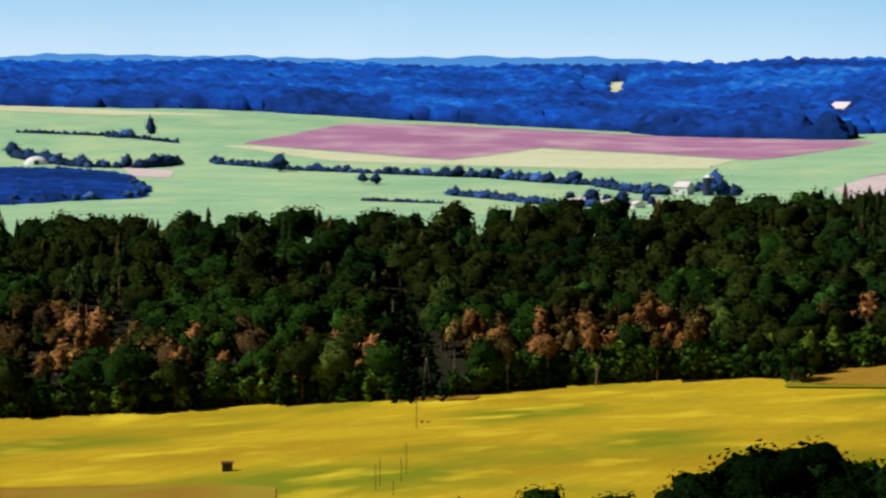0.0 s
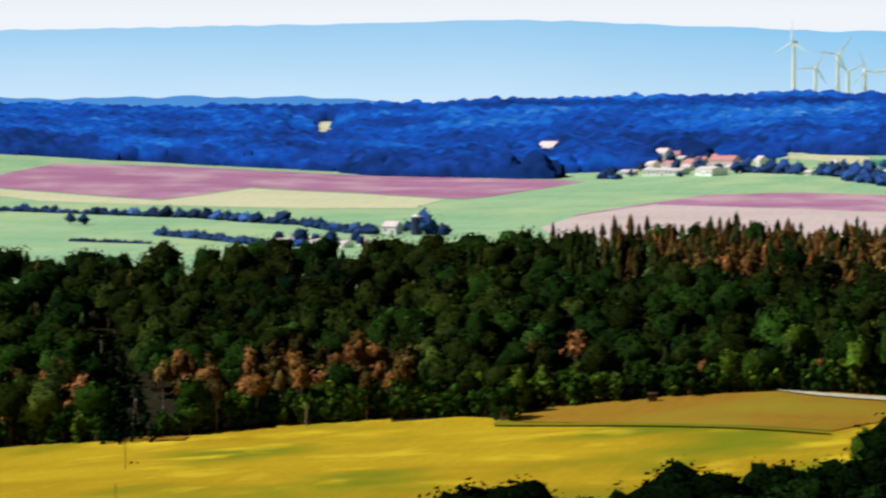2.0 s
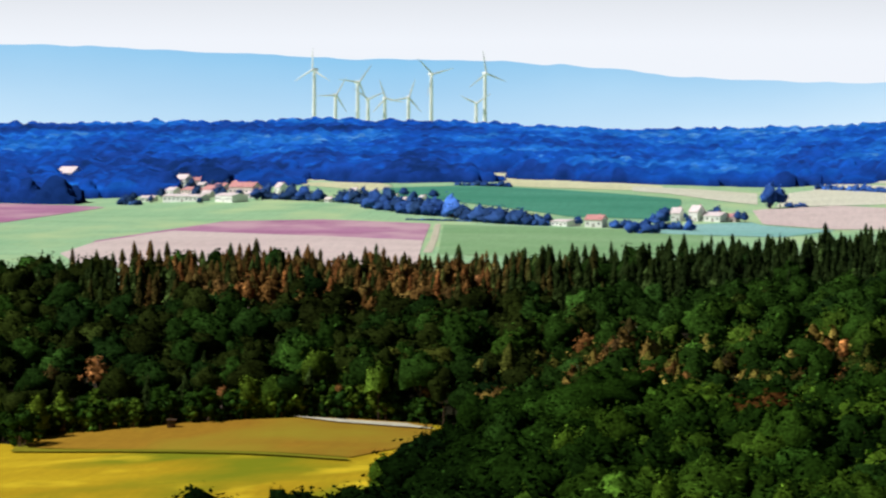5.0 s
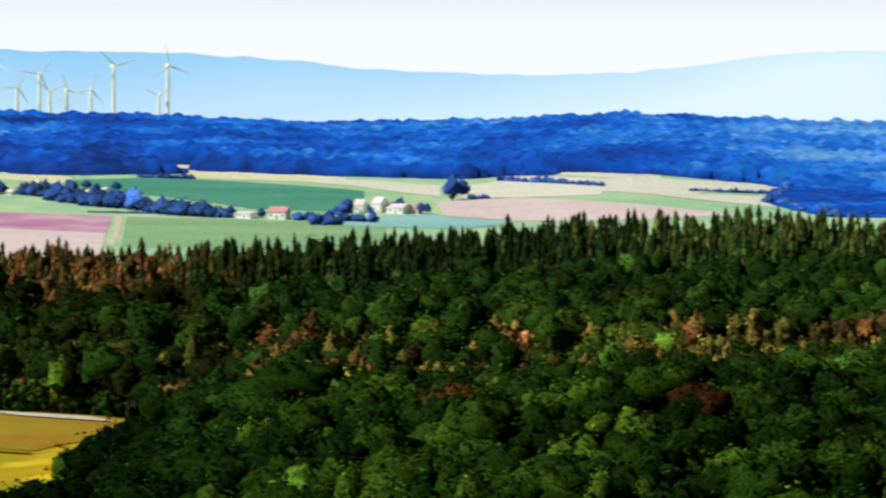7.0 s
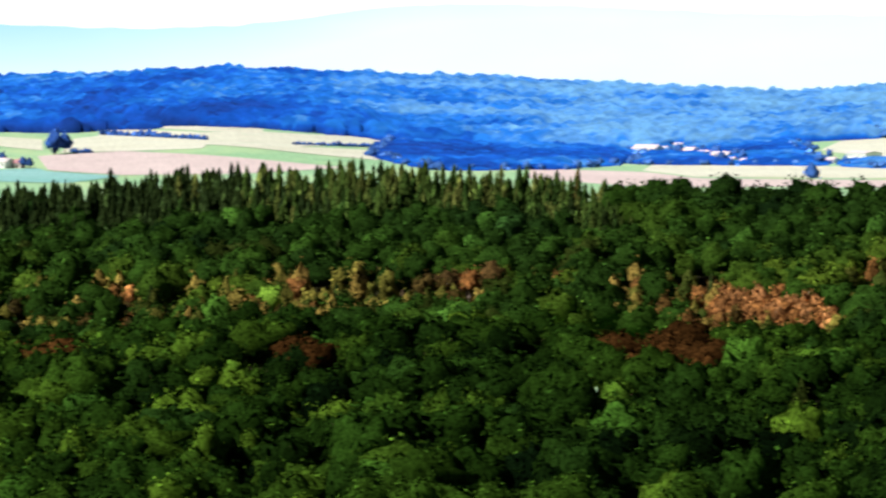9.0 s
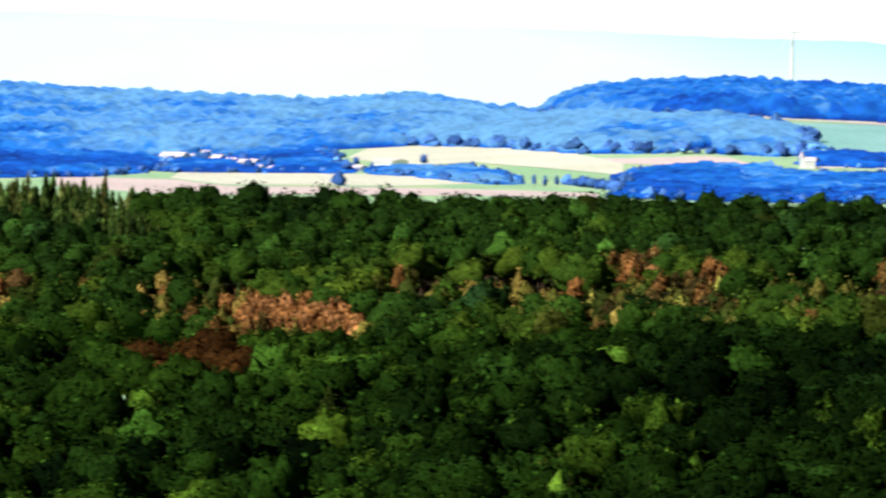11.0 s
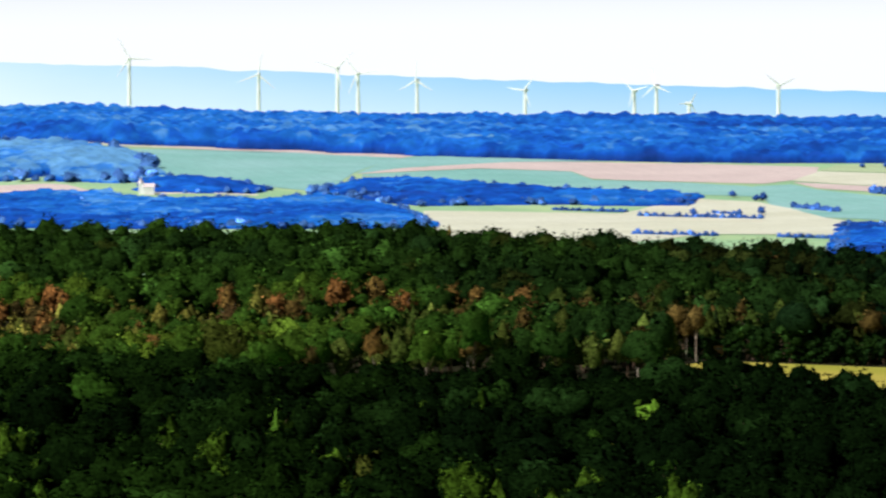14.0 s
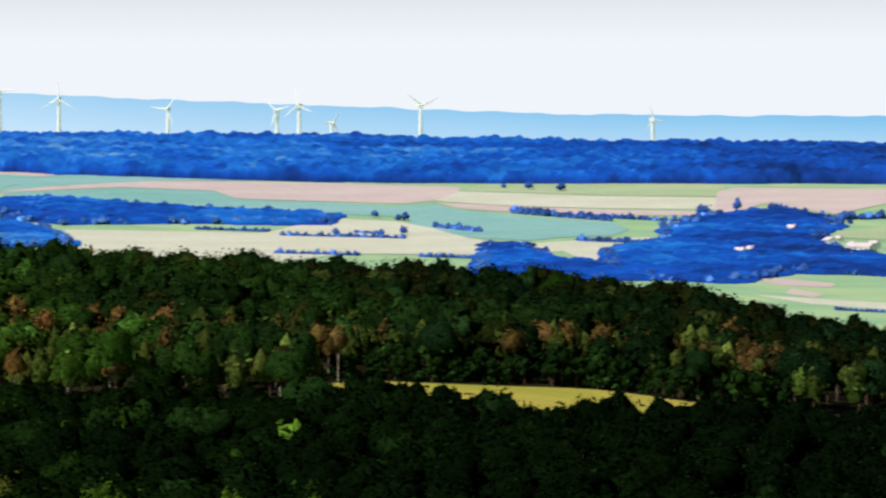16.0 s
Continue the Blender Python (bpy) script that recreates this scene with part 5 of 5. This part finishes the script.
# ---------- hills on the skyline ----------
def far_range(name, mat, r, profile, label, rough=3.0, foot=40.0):
    """A range of hills on the skyline: heights at bearings, sloping down towards the viewer."""
    bs = np.arange(profile[0][0], profile[-1][0] + 0.01, 0.05)
    top = np.interp(bs, *zip(*profile))
    rng = np.random.default_rng(len(profile))
    bumps = blurred(rng.normal(size=(1, len(bs))), 2, 1)[0] * rough + blurred(rng.normal(size=(1, len(bs))), 12, 1)[0] * rough * 2
    a = np.radians(bs)
    verts, pale, levels = [], [], np.linspace(0, 1, 7)
    for t in levels:
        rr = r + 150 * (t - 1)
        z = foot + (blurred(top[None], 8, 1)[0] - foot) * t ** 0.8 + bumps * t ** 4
        # haze in the glow colour: set by bearing, strongest at the foot
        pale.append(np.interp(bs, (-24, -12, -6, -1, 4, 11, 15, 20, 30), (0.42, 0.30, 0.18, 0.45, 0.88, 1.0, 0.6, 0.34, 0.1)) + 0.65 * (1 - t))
        verts.append(np.stack([rr * np.sin(a), rr * np.cos(a), z], -1))
    n = len(bs)
    i, j = np.meshgrid(np.arange(len(levels) - 1), np.arange(n - 1), indexing="ij")
    faces = np.stack([i * n + j, i * n + j + 1, (i + 1) * n + j + 1, (i + 1) * n + j], -1).reshape(-1, 4)
    return tagged(new(name, mesh_from(name, np.concatenate(verts), faces, [mat], None, np.concatenate(pale), smooth=True)), label, "hills", kind="structure")


def heights(r, pairs):
    """Heights at range r of a skyline given as bearing and angle above the level, in degrees."""
    return [(b, EYE.z + r * math.tan(radians(e))) for b, e in pairs]


far_range("backdrop", FAR_HILL_GLOW, 4850, heights(4850, [
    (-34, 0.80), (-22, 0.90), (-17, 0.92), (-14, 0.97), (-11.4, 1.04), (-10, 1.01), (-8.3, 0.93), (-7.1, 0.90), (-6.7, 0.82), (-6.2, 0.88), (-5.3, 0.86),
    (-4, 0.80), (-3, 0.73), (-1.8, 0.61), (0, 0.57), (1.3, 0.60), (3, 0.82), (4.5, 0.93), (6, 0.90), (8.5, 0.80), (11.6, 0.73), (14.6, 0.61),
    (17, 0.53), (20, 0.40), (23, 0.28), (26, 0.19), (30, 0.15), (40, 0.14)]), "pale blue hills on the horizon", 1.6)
far_range("backdrop", MID_HILL_GLOW, 4250, heights(4250, [
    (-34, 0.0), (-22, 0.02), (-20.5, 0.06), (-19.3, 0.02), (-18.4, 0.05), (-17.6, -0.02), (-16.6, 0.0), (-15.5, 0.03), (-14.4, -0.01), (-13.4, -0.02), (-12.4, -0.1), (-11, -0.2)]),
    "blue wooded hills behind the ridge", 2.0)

# ---------- the valley: copses, hedges, trees and houses ----------
HEDGE_TREES = [dome_tree(s + 90, 20, 10.0, 11.0, 0.85, -0.8, 8, 6) for s in range(4)]
copse([(-22.37, 2130), (-21.91, 2152), (-21.0, 2184), (-20.08, 2218), (-20.1, 2340), (-20.35, 2426), (-21.15, 2464), (-22.37, 2480)], 4.6)
copse([(3.36, 2798), (3.48, 2916), (3.82, 3092), (4.87, 3162), (5.87, 3192), (6.78, 3152), (6.93, 2810), (5.88, 2670), (4.2, 2646)], 5.9, -0.3)
copse([(6.85, 2775), (7.4, 2750), (8.6, 2714), (9.4, 2704), (9.46, 2724), (9.25, 2800), (9.0, 3020), (6.85, 3020)], 4.4, -0.16)
copse([(8.96, 3038), (10.34, 3014), (11.57, 2928), (12.57, 2826), (14.25, 2776), (15.48, 2768), (15.69, 2822), (15.55, 2906), (15.01, 2946), (13.87, 3018), (11.57, 3440), (9.26, 3226)], 9.0, 0.3)
copse([(9.46, 2724), (10.04, 2676), (11.42, 2590), (11.65, 2596), (11.53, 2666), (11.26, 2718), (10.34, 2732)], 4.5)
copse([(13.17, 2632), (13.34, 2682), (14.25, 2690), (15.25, 2678), (15.55, 2636), (17.23, 2640), (17.23, 2434), (14.64, 2428), (13.07, 2464)], 5.6)
copse([(14.79, 2674), (15.48, 2676), (15.63, 2644), (17.16, 2638), (17.85, 2680), (18.23, 2674), (19.07, 2594), (19.38, 2478), (19.38, 2414), (14.79, 2434)], 5.2)
copse([(15.63, 2770), (16.32, 2784), (16.93, 2760), (17.31, 2726), (17.08, 2714), (15.63, 2718)], 5.1)
copse([(17.85, 2702), (18.23, 2706), (19.38, 2628), (20.92, 2644), (22.91, 2626), (23.01, 2694), (22.76, 2702), (21.69, 2712), (20.15, 2768), (19.08, 2796), (18.46, 2776)], 5.4)
copse([(25.13, 2418), (25.52, 2428), (25.74, 2364), (25.9, 2280), (26.28, 2248), (26.8, 2184), (27.34, 2158), (27.34, 2066), (25.06, 2068)], 4.1)
copse([(26.78, 2358), (26.93, 2400), (27.54, 2446), (27.62, 2608), (28.08, 2682), (28.69, 2728), (29.15, 2748), (29.68, 2684), (29.84, 2638), (29.61, 2518), (29.61, 2404), (30.51, 2286), (31.05, 2262), (31.05, 2102), (29.23, 2144), (28.46, 2040), (26.85, 2094)], 4.9)
hedge([(-21.68, 2792), (-21.15, 2782), (-20.54, 2772), (-20.0, 2748), (-19.51, 2720)], 3.3)
hedge([(-20.46, 2764), (-20.08, 2752)], 7.4)
hedge([(-21.76, 2632), (-21.45, 2586), (-20.77, 2528), (-20.01, 2518), (-19.43, 2558)], 8.3)
hedge([(-19.01, 2558), (-18.47, 2526), (-17.94, 2488), (-17.02, 2458), (-15.91, 2422)], 5.0)
hedge([(-17.02, 2172), (-16.63, 2158), (-15.91, 2138)], 2.3)
hedge([(-15.91, 2422), (-15.25, 2404), (-14.64, 2364), (-13.87, 2332), (-13.25, 2248), (-12.56, 2214)], 6.9)
hedge([(-15.86, 2232), (-15.25, 2186), (-14.56, 2124), (-13.87, 2100)], 5.2)
hedge([(-12.24, 2234), (-11.84, 2220)], 12.5)
hedge([(-12.56, 2266), (-12.33, 2266)], 9.1)
hedge([(-6.48, 2758), (-5.94, 2702), (-5.25, 2660), (-4.79, 2622), (-4.18, 2600)], 13.6)
hedge([(-7.9, 2866), (-7.56, 2848), (-6.79, 2804), (-6.33, 2772), (-5.94, 2718), (-5.25, 2674), (-4.79, 2626), (-4.26, 2600), (-3.57, 2584)], 10.9)
hedge([(-3.19, 2574), (-2.45, 2562), (-2.05, 2552)], 6.9)
hedge([(-9.82, 2896), (-9.55, 2870)], 7.7)
hedge([(-5.94, 2642), (-4.87, 2626)], 1.8)
hedge([(-5.25, 2972), (-4.49, 2950)], 4.4)
hedge([(-2.9, 2520), (-2.51, 2522)], 8.1)
hedge([(-2.55, 2624), (-2.3, 2622)], 9.1)
hedge([(-0.36, 2962), (-0.02, 2940), (1.06, 2876)], 5.1)
hedge([(2.24, 2862), (3.1, 2898), (3.65, 2928)], 3.1)
hedge([(-0.74, 2784), (-0.47, 2782)], 5.2)
hedge([(12.34, 2594), (13.11, 2528)], 6.9)
hedge([(21.15, 2594), (22.15, 2570)], 2.8)
hedge([(22.3, 2528), (23.99, 2494)], 3.4)
hedge([(23.3, 2556), (23.68, 2542)], 2.7)
hedge([(24.41, 2610), (25.02, 2564)], 4.9)
hedge([(25.44, 2726), (25.9, 2704), (26.8, 2662)], 4.3)
hedge([(26.35, 2468), (26.8, 2456), (27.34, 2444)], 4.3)
hedge([(22.22, 2348), (23.37, 2330)], 3.1)
hedge([(24.22, 2316), (25.06, 2298)], 3.1)
hedge([(25.43, 2750), (26.16, 2704), (27.7, 2660), (28.31, 2718)], 4.4)
hedge([(29.91, 2674), (30.51, 2688)], 7.2)
hedge([(29.84, 1812), (30.51, 1796)], 1.9)
hedge([(26.32, 2474), (27.54, 2446)], 3.0)
lone_tree(-19.87, 2740, 16.9, 7.3)
lone_tree(-18.13, 2478, 10.6, 11.3)
lone_tree(-17.00, 2348, 6.9, 6.9)
lone_tree(-16.82, 2346, 6.3, 6.9)
lone_tree(-1.00, 2768, 17.1, 11.9)
lone_tree(-0.86, 2774, 14.9, 11.2)
lone_tree(9.27, 2514, 12.8, 10.1)
lone_tree(11.61, 2580, 8.3, 3.1)
lone_tree(11.76, 2574, 7.6, 3.1)
lone_tree(11.92, 2570, 8.3, 3.1)
lone_tree(12.07, 2564, 7.6, 3.1)
lone_tree(12.23, 2560, 8.2, 3.1)
lone_tree(23.05, 2526, 5.4, 5.4)
lone_tree(23.97, 2536, 6.1, 5.4)
lone_tree(23.58, 2692, 5.1, 5.8)
lone_tree(23.90, 2666, 4.3, 5.0)
lone_tree(23.99, 2666, 5.7, 6.1)
lone_tree(25.33, 2950, 4.0, 4.4)
lone_tree(25.67, 2938, 6.3, 7.1)
lone_tree(26.11, 2926, 6.3, 7.1)
lone_tree(28.50, 2748, 8.8, 5.9)
lone_tree(28.04, 2700, 8.7, 10.9)
lone_tree(29.00, 2748, 5.9, 10.3)
lone_tree(25.91, 2336, 5.6, 4.4)

# trees in the gardens round the houses
garden = np.random.default_rng(91)
for b, r, width in list(HOUSES):
    for side in (-1, 1):
        if garden.random() < 0.8 and b < 28:
            tall = garden.uniform(4.5, 9.0)
            lone_tree(b + side * math.degrees((width * garden.uniform(0.5, 0.75) + 3.5) / r), r + garden.uniform(-14, 22), tall, tall * garden.uniform(0.7, 1.2))

# ---------- wind turbines ----------
for n, (b, hub) in enumerate(((-7.19, 156), (-6.60, 143), (-5.60, 152), (-4.87, 153), (-6.90, 129), (-6.46, 125), (-6.23, 126), (-5.91, 127), (-4.99, 121),
                              (15.40, 155), (17.15, 137), (18.22, 144), (18.50, 138), (19.30, 130), (20.77, 119), (22.25, 118), (22.55, 123), (22.99, 104), (24.20, 123), (27.35, 108))):
    turbine(b, hub, facing=(n * 47) % 50 - 25, spin=(n * 37) % 120)

# ---------- farm by the near wood's crest ----------
silo = thing("silo", -12.31, 2225, "dark steel silo with a white cap", "silo")
part("shell", rod((0, 0, -1), (0, 0, 9.5), 2.9, 2.9, 20), DARK_METAL, silo)
part("cap", rod((0, 0, 9.5), (0, 0, 11.0), 3.2, 0.5, 20), WHITE_METAL, silo, "white conical cap")
part("conveyor", box(-0.3, 0.3, -3.4, 3.6, 11.0, 11.5), WHITE_METAL, silo)

tent = thing("dome_tent", -21.42, 2562, "white domed storage tent beside a hedge", "tent")
bm = bmesh.new()
bmesh.ops.create_uvsphere(bm, u_segments=20, v_segments=10, radius=1.0, matrix=Matrix.Diagonal((7.5, 5.0, 5.0, 1)))
bmesh.ops.bisect_plane(bm, geom=bm.verts[:] + bm.edges[:] + bm.faces[:], plane_co=(0, 0, -0.6), plane_no=(0, 0, 1), clear_inner=True)
part("canopy", bm, WHITE_WALL, tent)
# a closed dark panel paints the shade inside the doorway
part("doorway", box(-1.5, 1.5, -5.02, -4.4, 0, 2.6), DARK_METAL, tent, "dark panel for the shaded doorway")

church = thing("church", 15.6, 2700, "small white church with a pointed tower", "church")
part("nave", box(-1.0, 6.0, -3, 3, -1, 4.5), WHITE_WALL, church)
bm = bmesh.new()
v = [bm.verts.new(p) for p in ((-1.2, -3.3, 4.5), (6.3, -3.3, 4.5), (6.3, 3.3, 4.5), (-1.2, 3.3, 4.5), (-1.2, 0, 7.0), (6.3, 0, 7.0))]
for q in ((0, 1, 5, 4), (2, 3, 4, 5), (1, 2, 5), (3, 0, 4), (3, 2, 1, 0)):
    bm.faces.new([v[i] for i in q])
part("roof", bm, PALE_ROOF, church)
tower = part("tower", box(-4.0, -1.0, -1.5, 1.5, -1, 7.0), WHITE_WALL, church)
part("spire", rod((-2.5, 0, 7.0), (-2.5, 0, 11.0), 2.0, 0.1, 4), PALE_ROOF, tower)

# ---------- in and by the barley ----------
def timber_pole(b, r, height, label="thin wooden pole in the barley"):
    pole = thing("wooden_pole", b, r, label, "pole")
    part("shaft", rod((0, 0, -0.5), (0, 0, height), 0.075, 0.055), TIMBER, pole)
    part("cap", rod((0, 0, height), (0, 0, height + 0.12), 0.12, 0.05), TIMBER, pole)
    return pole


# a power line climbs the ride: an A-frame pole at its mouth, a plain one with a crossarm further up
frame_pole = thing("power_pole", -16.14, 1000, "pale wooden A-frame power pole in a ride", "pole")
for s in (-1, 1):
    part("leg", rod((s * 1.1, 0, -0.6), (s * 0.12, 0, 8.6), 0.10, 0.07), PALE_BARK, frame_pole)
part("brace", box(-0.72, 0.72, -0.06, 0.06, 2.9, 3.08), PALE_BARK, frame_pole)
part("insulator", rod((0, 0, 8.6), (0, 0, 9.1), 0.1, 0.06), WHITE_WALL, frame_pole)
arm_pole = thing("power_pole", -16.6, 1105, "pale wooden power pole with a crossarm in a ride", "pole")
part("shaft", rod((0, 0, -0.6), (0, 0, 7.2), 0.15, 0.11), PALE_BARK, arm_pole)
part("crossarm", box(-0.9, 0.9, -0.08, 0.08, 6.9, 7.1), PALE_BARK, arm_pole)
for s in (-0.8, 0.8):
    part("insulator", rod((s, 0, 7.1), (s, 0, 7.4), 0.08, 0.05), BARK, arm_pole)
fork = thing("dead_tree", -13.83, 998, "pale forked dead trunk at the wood's edge", "dead tree")
part("trunk", rod((0, 0, -0.5), (0, 0, 6.0), 0.16, 0.06), PALE_BARK, fork)
part("branch", rod((0, 0, 2.4), (0.7, 0, 5.6), 0.1, 0.04), PALE_BARK, fork)
for b, r, h in ((-16.28, 885, 7.0), (-16.42, 770, 6.0), (-16.49, 752, 5.0), (-16.78, 748, 5.5), (-16.84, 742, 5.0), (-16.6, 730, 3.0)):
    timber_pole(b, r, h)


def hide(b, r, legs, label):
    """A hunter's hide: a boarded cabin with a slit and roof on four legs, and a ladder."""
    stand_ = thing("hunting_hide", b, r, label, "hide")
    for x in (-0.8, 0.8):
        for y in (-0.8, 0.8):
            part("leg", rod((x * 1.25, y * 1.25, -0.4), (x, y, legs + 0.1), 0.11, 0.09), TIMBER, stand_)
    cabin = part("cabin", box(-1.0, 1.0, -0.9, 0.9, legs, legs + 1.7), TIMBER, stand_)
    part("roof", box(-1.2, 1.2, -1.1, 1.2, legs + 1.7, legs + 1.85, m=pose(0, 0, 0, 4, 0, 0)), TIMBER, stand_)
    # no slit is cut: a dark panel on the boards gives its shade
    part("opening", box(-0.7, 0.7, -0.93, -0.88, legs + 0.9, legs + 1.3), GLASS, cabin, "dark panel for the shaded lookout slit")
    for x in (1.2, 1.6):
        part("rail", rod((x, -1.4, -0.3), (x, -0.6, legs + 0.6), 0.06, 0.06), TIMBER, stand_)
    for k in range(max(2, int(legs / 0.4))):
        t = (k + 0.5) / max(2, int(legs / 0.4))
        part("rung", box(1.2, 1.6, -1.4 + 0.8 * t - 0.03, -1.4 + 0.8 * t + 0.03, legs * t, legs * t + 0.06), TIMBER, stand_)
    return stand_


hide(-18.86, 805, 0.5, "low boarded hunting hide standing in the barley")
hide(-9.11, 997, 0.9, "boarded reddish-brown hunting hide at the foot of the wood")
hide(23.38, 985, 2.2, "raised hunting hide at the edge of the wood")

stump = thing("dead_bush", -16.2, 905, "small dark bush and stump in the barley", "bush")
v, f, s = joined(SHRUBS[1][0])
twigs = new("twigs", mesh_from("twigs", v * 0.22, f, [COPPER], None, np.full(len(v), 0.3)))
twigs.parent = stump
part("stump", rod((1.3, 0, -0.2), (1.3, 0, 0.9), 0.4, 0.33), TIMBER, stump)

# ---------- single trees near the look-out and along the wood's edge ----------
FOOT_MODELS = [tree_model(("foot", n), dome_tree(n + 250, 200, 13.0, 9.0, 0.42, -0.8), LEAF, BARK, 0.30 + 0.09 * n) for n in range(6)]
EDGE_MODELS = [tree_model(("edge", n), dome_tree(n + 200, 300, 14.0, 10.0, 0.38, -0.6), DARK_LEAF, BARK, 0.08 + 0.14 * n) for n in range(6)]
SPRUCE_MODELS = [tree_model(("spruce", n), spruce(n + 300, 110, 17.0, 5.4, 0.06, 0.18, 0.45, 10, 9), NEEDLE, BARK, 0.3 + 0.2 * n) for n in range(3)]
DEAD_MODELS = [tree_model(("dead", n), dome_tree(n + 320, 170, 14.0, 5.0 + 0.6 * n, 0.38, -0.4, 9, 7), DEAD, PALE_BARK, 0.35 + 0.25 * n) for n in range(3)]
WORDS = ["dark green leafy tree at the wood's edge", "deep green leafy tree at the wood's edge", "green broadleaved tree at the wood's edge", "mid-green rounded tree at the wood's edge", "fresh green tree at the wood's edge", "bright yellowish green tree at the wood's edge"]
rng = np.random.default_rng(77)
for (b0, r0), (b1, r1) in zip(WOOD_EDGE[:-1], WOOD_EDGE[1:]):
    for k in range(int(abs(b1 - b0) / 0.33)):
        t = (k + rng.uniform(0.2, 0.8)) / max(1, int(abs(b1 - b0) / 0.33))
        b, r = b0 + (b1 - b0) * t, r0 + (r1 - r0) * t + rng.uniform(4, 9)
        if b < -23 or -16.6 < b < -15.9:
            continue
        n = int(rng.integers(6))
        if rng.random() < 0.14:
            tree(b, r, DEAD_MODELS[n % 3], rng.uniform(0.5, 0.8), "dying rust-brown pine with a pale trunk", group="trees at the wood's edge", turn=rng.uniform(0, 360))
        else:
            tree(b, r, FOOT_MODELS[n], rng.uniform(0.45, 0.9), WORDS[n], group="trees at the wood's edge", turn=rng.uniform(0, 360))
for b, r, size, n in ((-15.64, 600, 0.98, 0), (-14.6, 600, 1.03, 1), (-14.3, 590, 0.93, 0), (-16.95, 600, 0.93, 2), (-17.4, 610, 0.92, 0), (-21.95, 610, 1.08, 0), (-13.6, 590, 0.93, 1), (-11.6, 628, 0.95, 3), (-8.6, 640, 0.85, 2), (-6.2, 745, 0.7, 4), (-12.7, 598, 0.95, 0), (-12.2, 610, 1.0, 1), (-10.9, 622, 0.95, 0), (-10.3, 628, 0.95, 2)):
    tree(b, r, EDGE_MODELS[n], size, "dark leafy tree below the look-out", group="trees below the look-out", turn=n * 50 + b)
for b, r, size in ((19.73, 1205, 0.95), (-16.52, 1170, 0.9), (-16.36, 1182, 0.95), (-16.2, 1166, 0.85), (-16.64, 1186, 0.9), (-8.1, 1196, 1.05), (-8.9, 1200, 1.0), (-7.4, 1198, 1.0), (-9.6, 1203, 0.92), (5.3, 1200, 1.0), (6.1, 1205, 1.05), (0.3, 1200, 1.0), (1.8, 1204, 0.95), (-17.6, 1200, 0.95), (-19.1, 1203, 1.0)):
    tree(b, r, SPRUCE_MODELS[int(r) % 3], size, "tall pointed spruce on the crest", group="spruces on the crest", turn=b * 40)
# the nearest trees of the wood below the look-out
for k, (b, r, tone) in enumerate(NEAREST):
    n = min(4, int(tone * 7))
    tree(b, r, EDGE_MODELS[n], rng.uniform(0.65, 1.1), WORDS[n].replace("at the wood's edge", "in the near wood"), group="trees of the near wood", turn=rng.uniform(0, 360))
# a broad old tree and a few rusty pines that overtop the crest
tree(26.1, 1168, EDGE_MODELS[1], 1.3, "broad dark tree overtopping the crest", group="trees on the crest", wide=1.15)
for b, r, size, n in ((23.72, 1196, 0.92, 1), (24.05, 1190, 0.98, 2), (24.32, 1194, 0.95, 1), (24.6, 1188, 1.0, 2), (23.05, 1200, 0.9, 0)):
    tree(b, r, DEAD_MODELS[n], size, "rusty pine on the crest", group="trees on the crest", turn=b * 70)
# bright single crowns in the near wood
for b, r, size in ((16.55, 600, 1.0), (19.9, 596, 1.0), (22.9, 590, 0.9), (13.6, 590, 0.95), (-3.7, 650, 1.05), (1.0, 585, 1.0), (9.7, 588, 0.9),
                   (11.8, 632, 0.9), (12.55, 645, 0.95), (13.74, 645, 1.0), (14.24, 630, 0.85), (13.3, 612, 0.8), (15.2, 615, 0.85), (16.07, 625, 0.85), (16.5, 640, 1.0),
                   (-2.35, 600, 0.95), (-0.75, 598, 0.9), (0.78, 640, 0.95), (1.6, 602, 0.85), (4.6, 600, 0.85), (5.3, 612, 0.9), (21.7, 602, 0.9), (18.2, 604, 0.8)):
    tree(b, r, EDGE_MODELS[4 if b < 8 else 3], size * 1.25, "bright green tree standing out of the wood", group="bright trees in the near wood", turn=b * 33, wide=0.62)
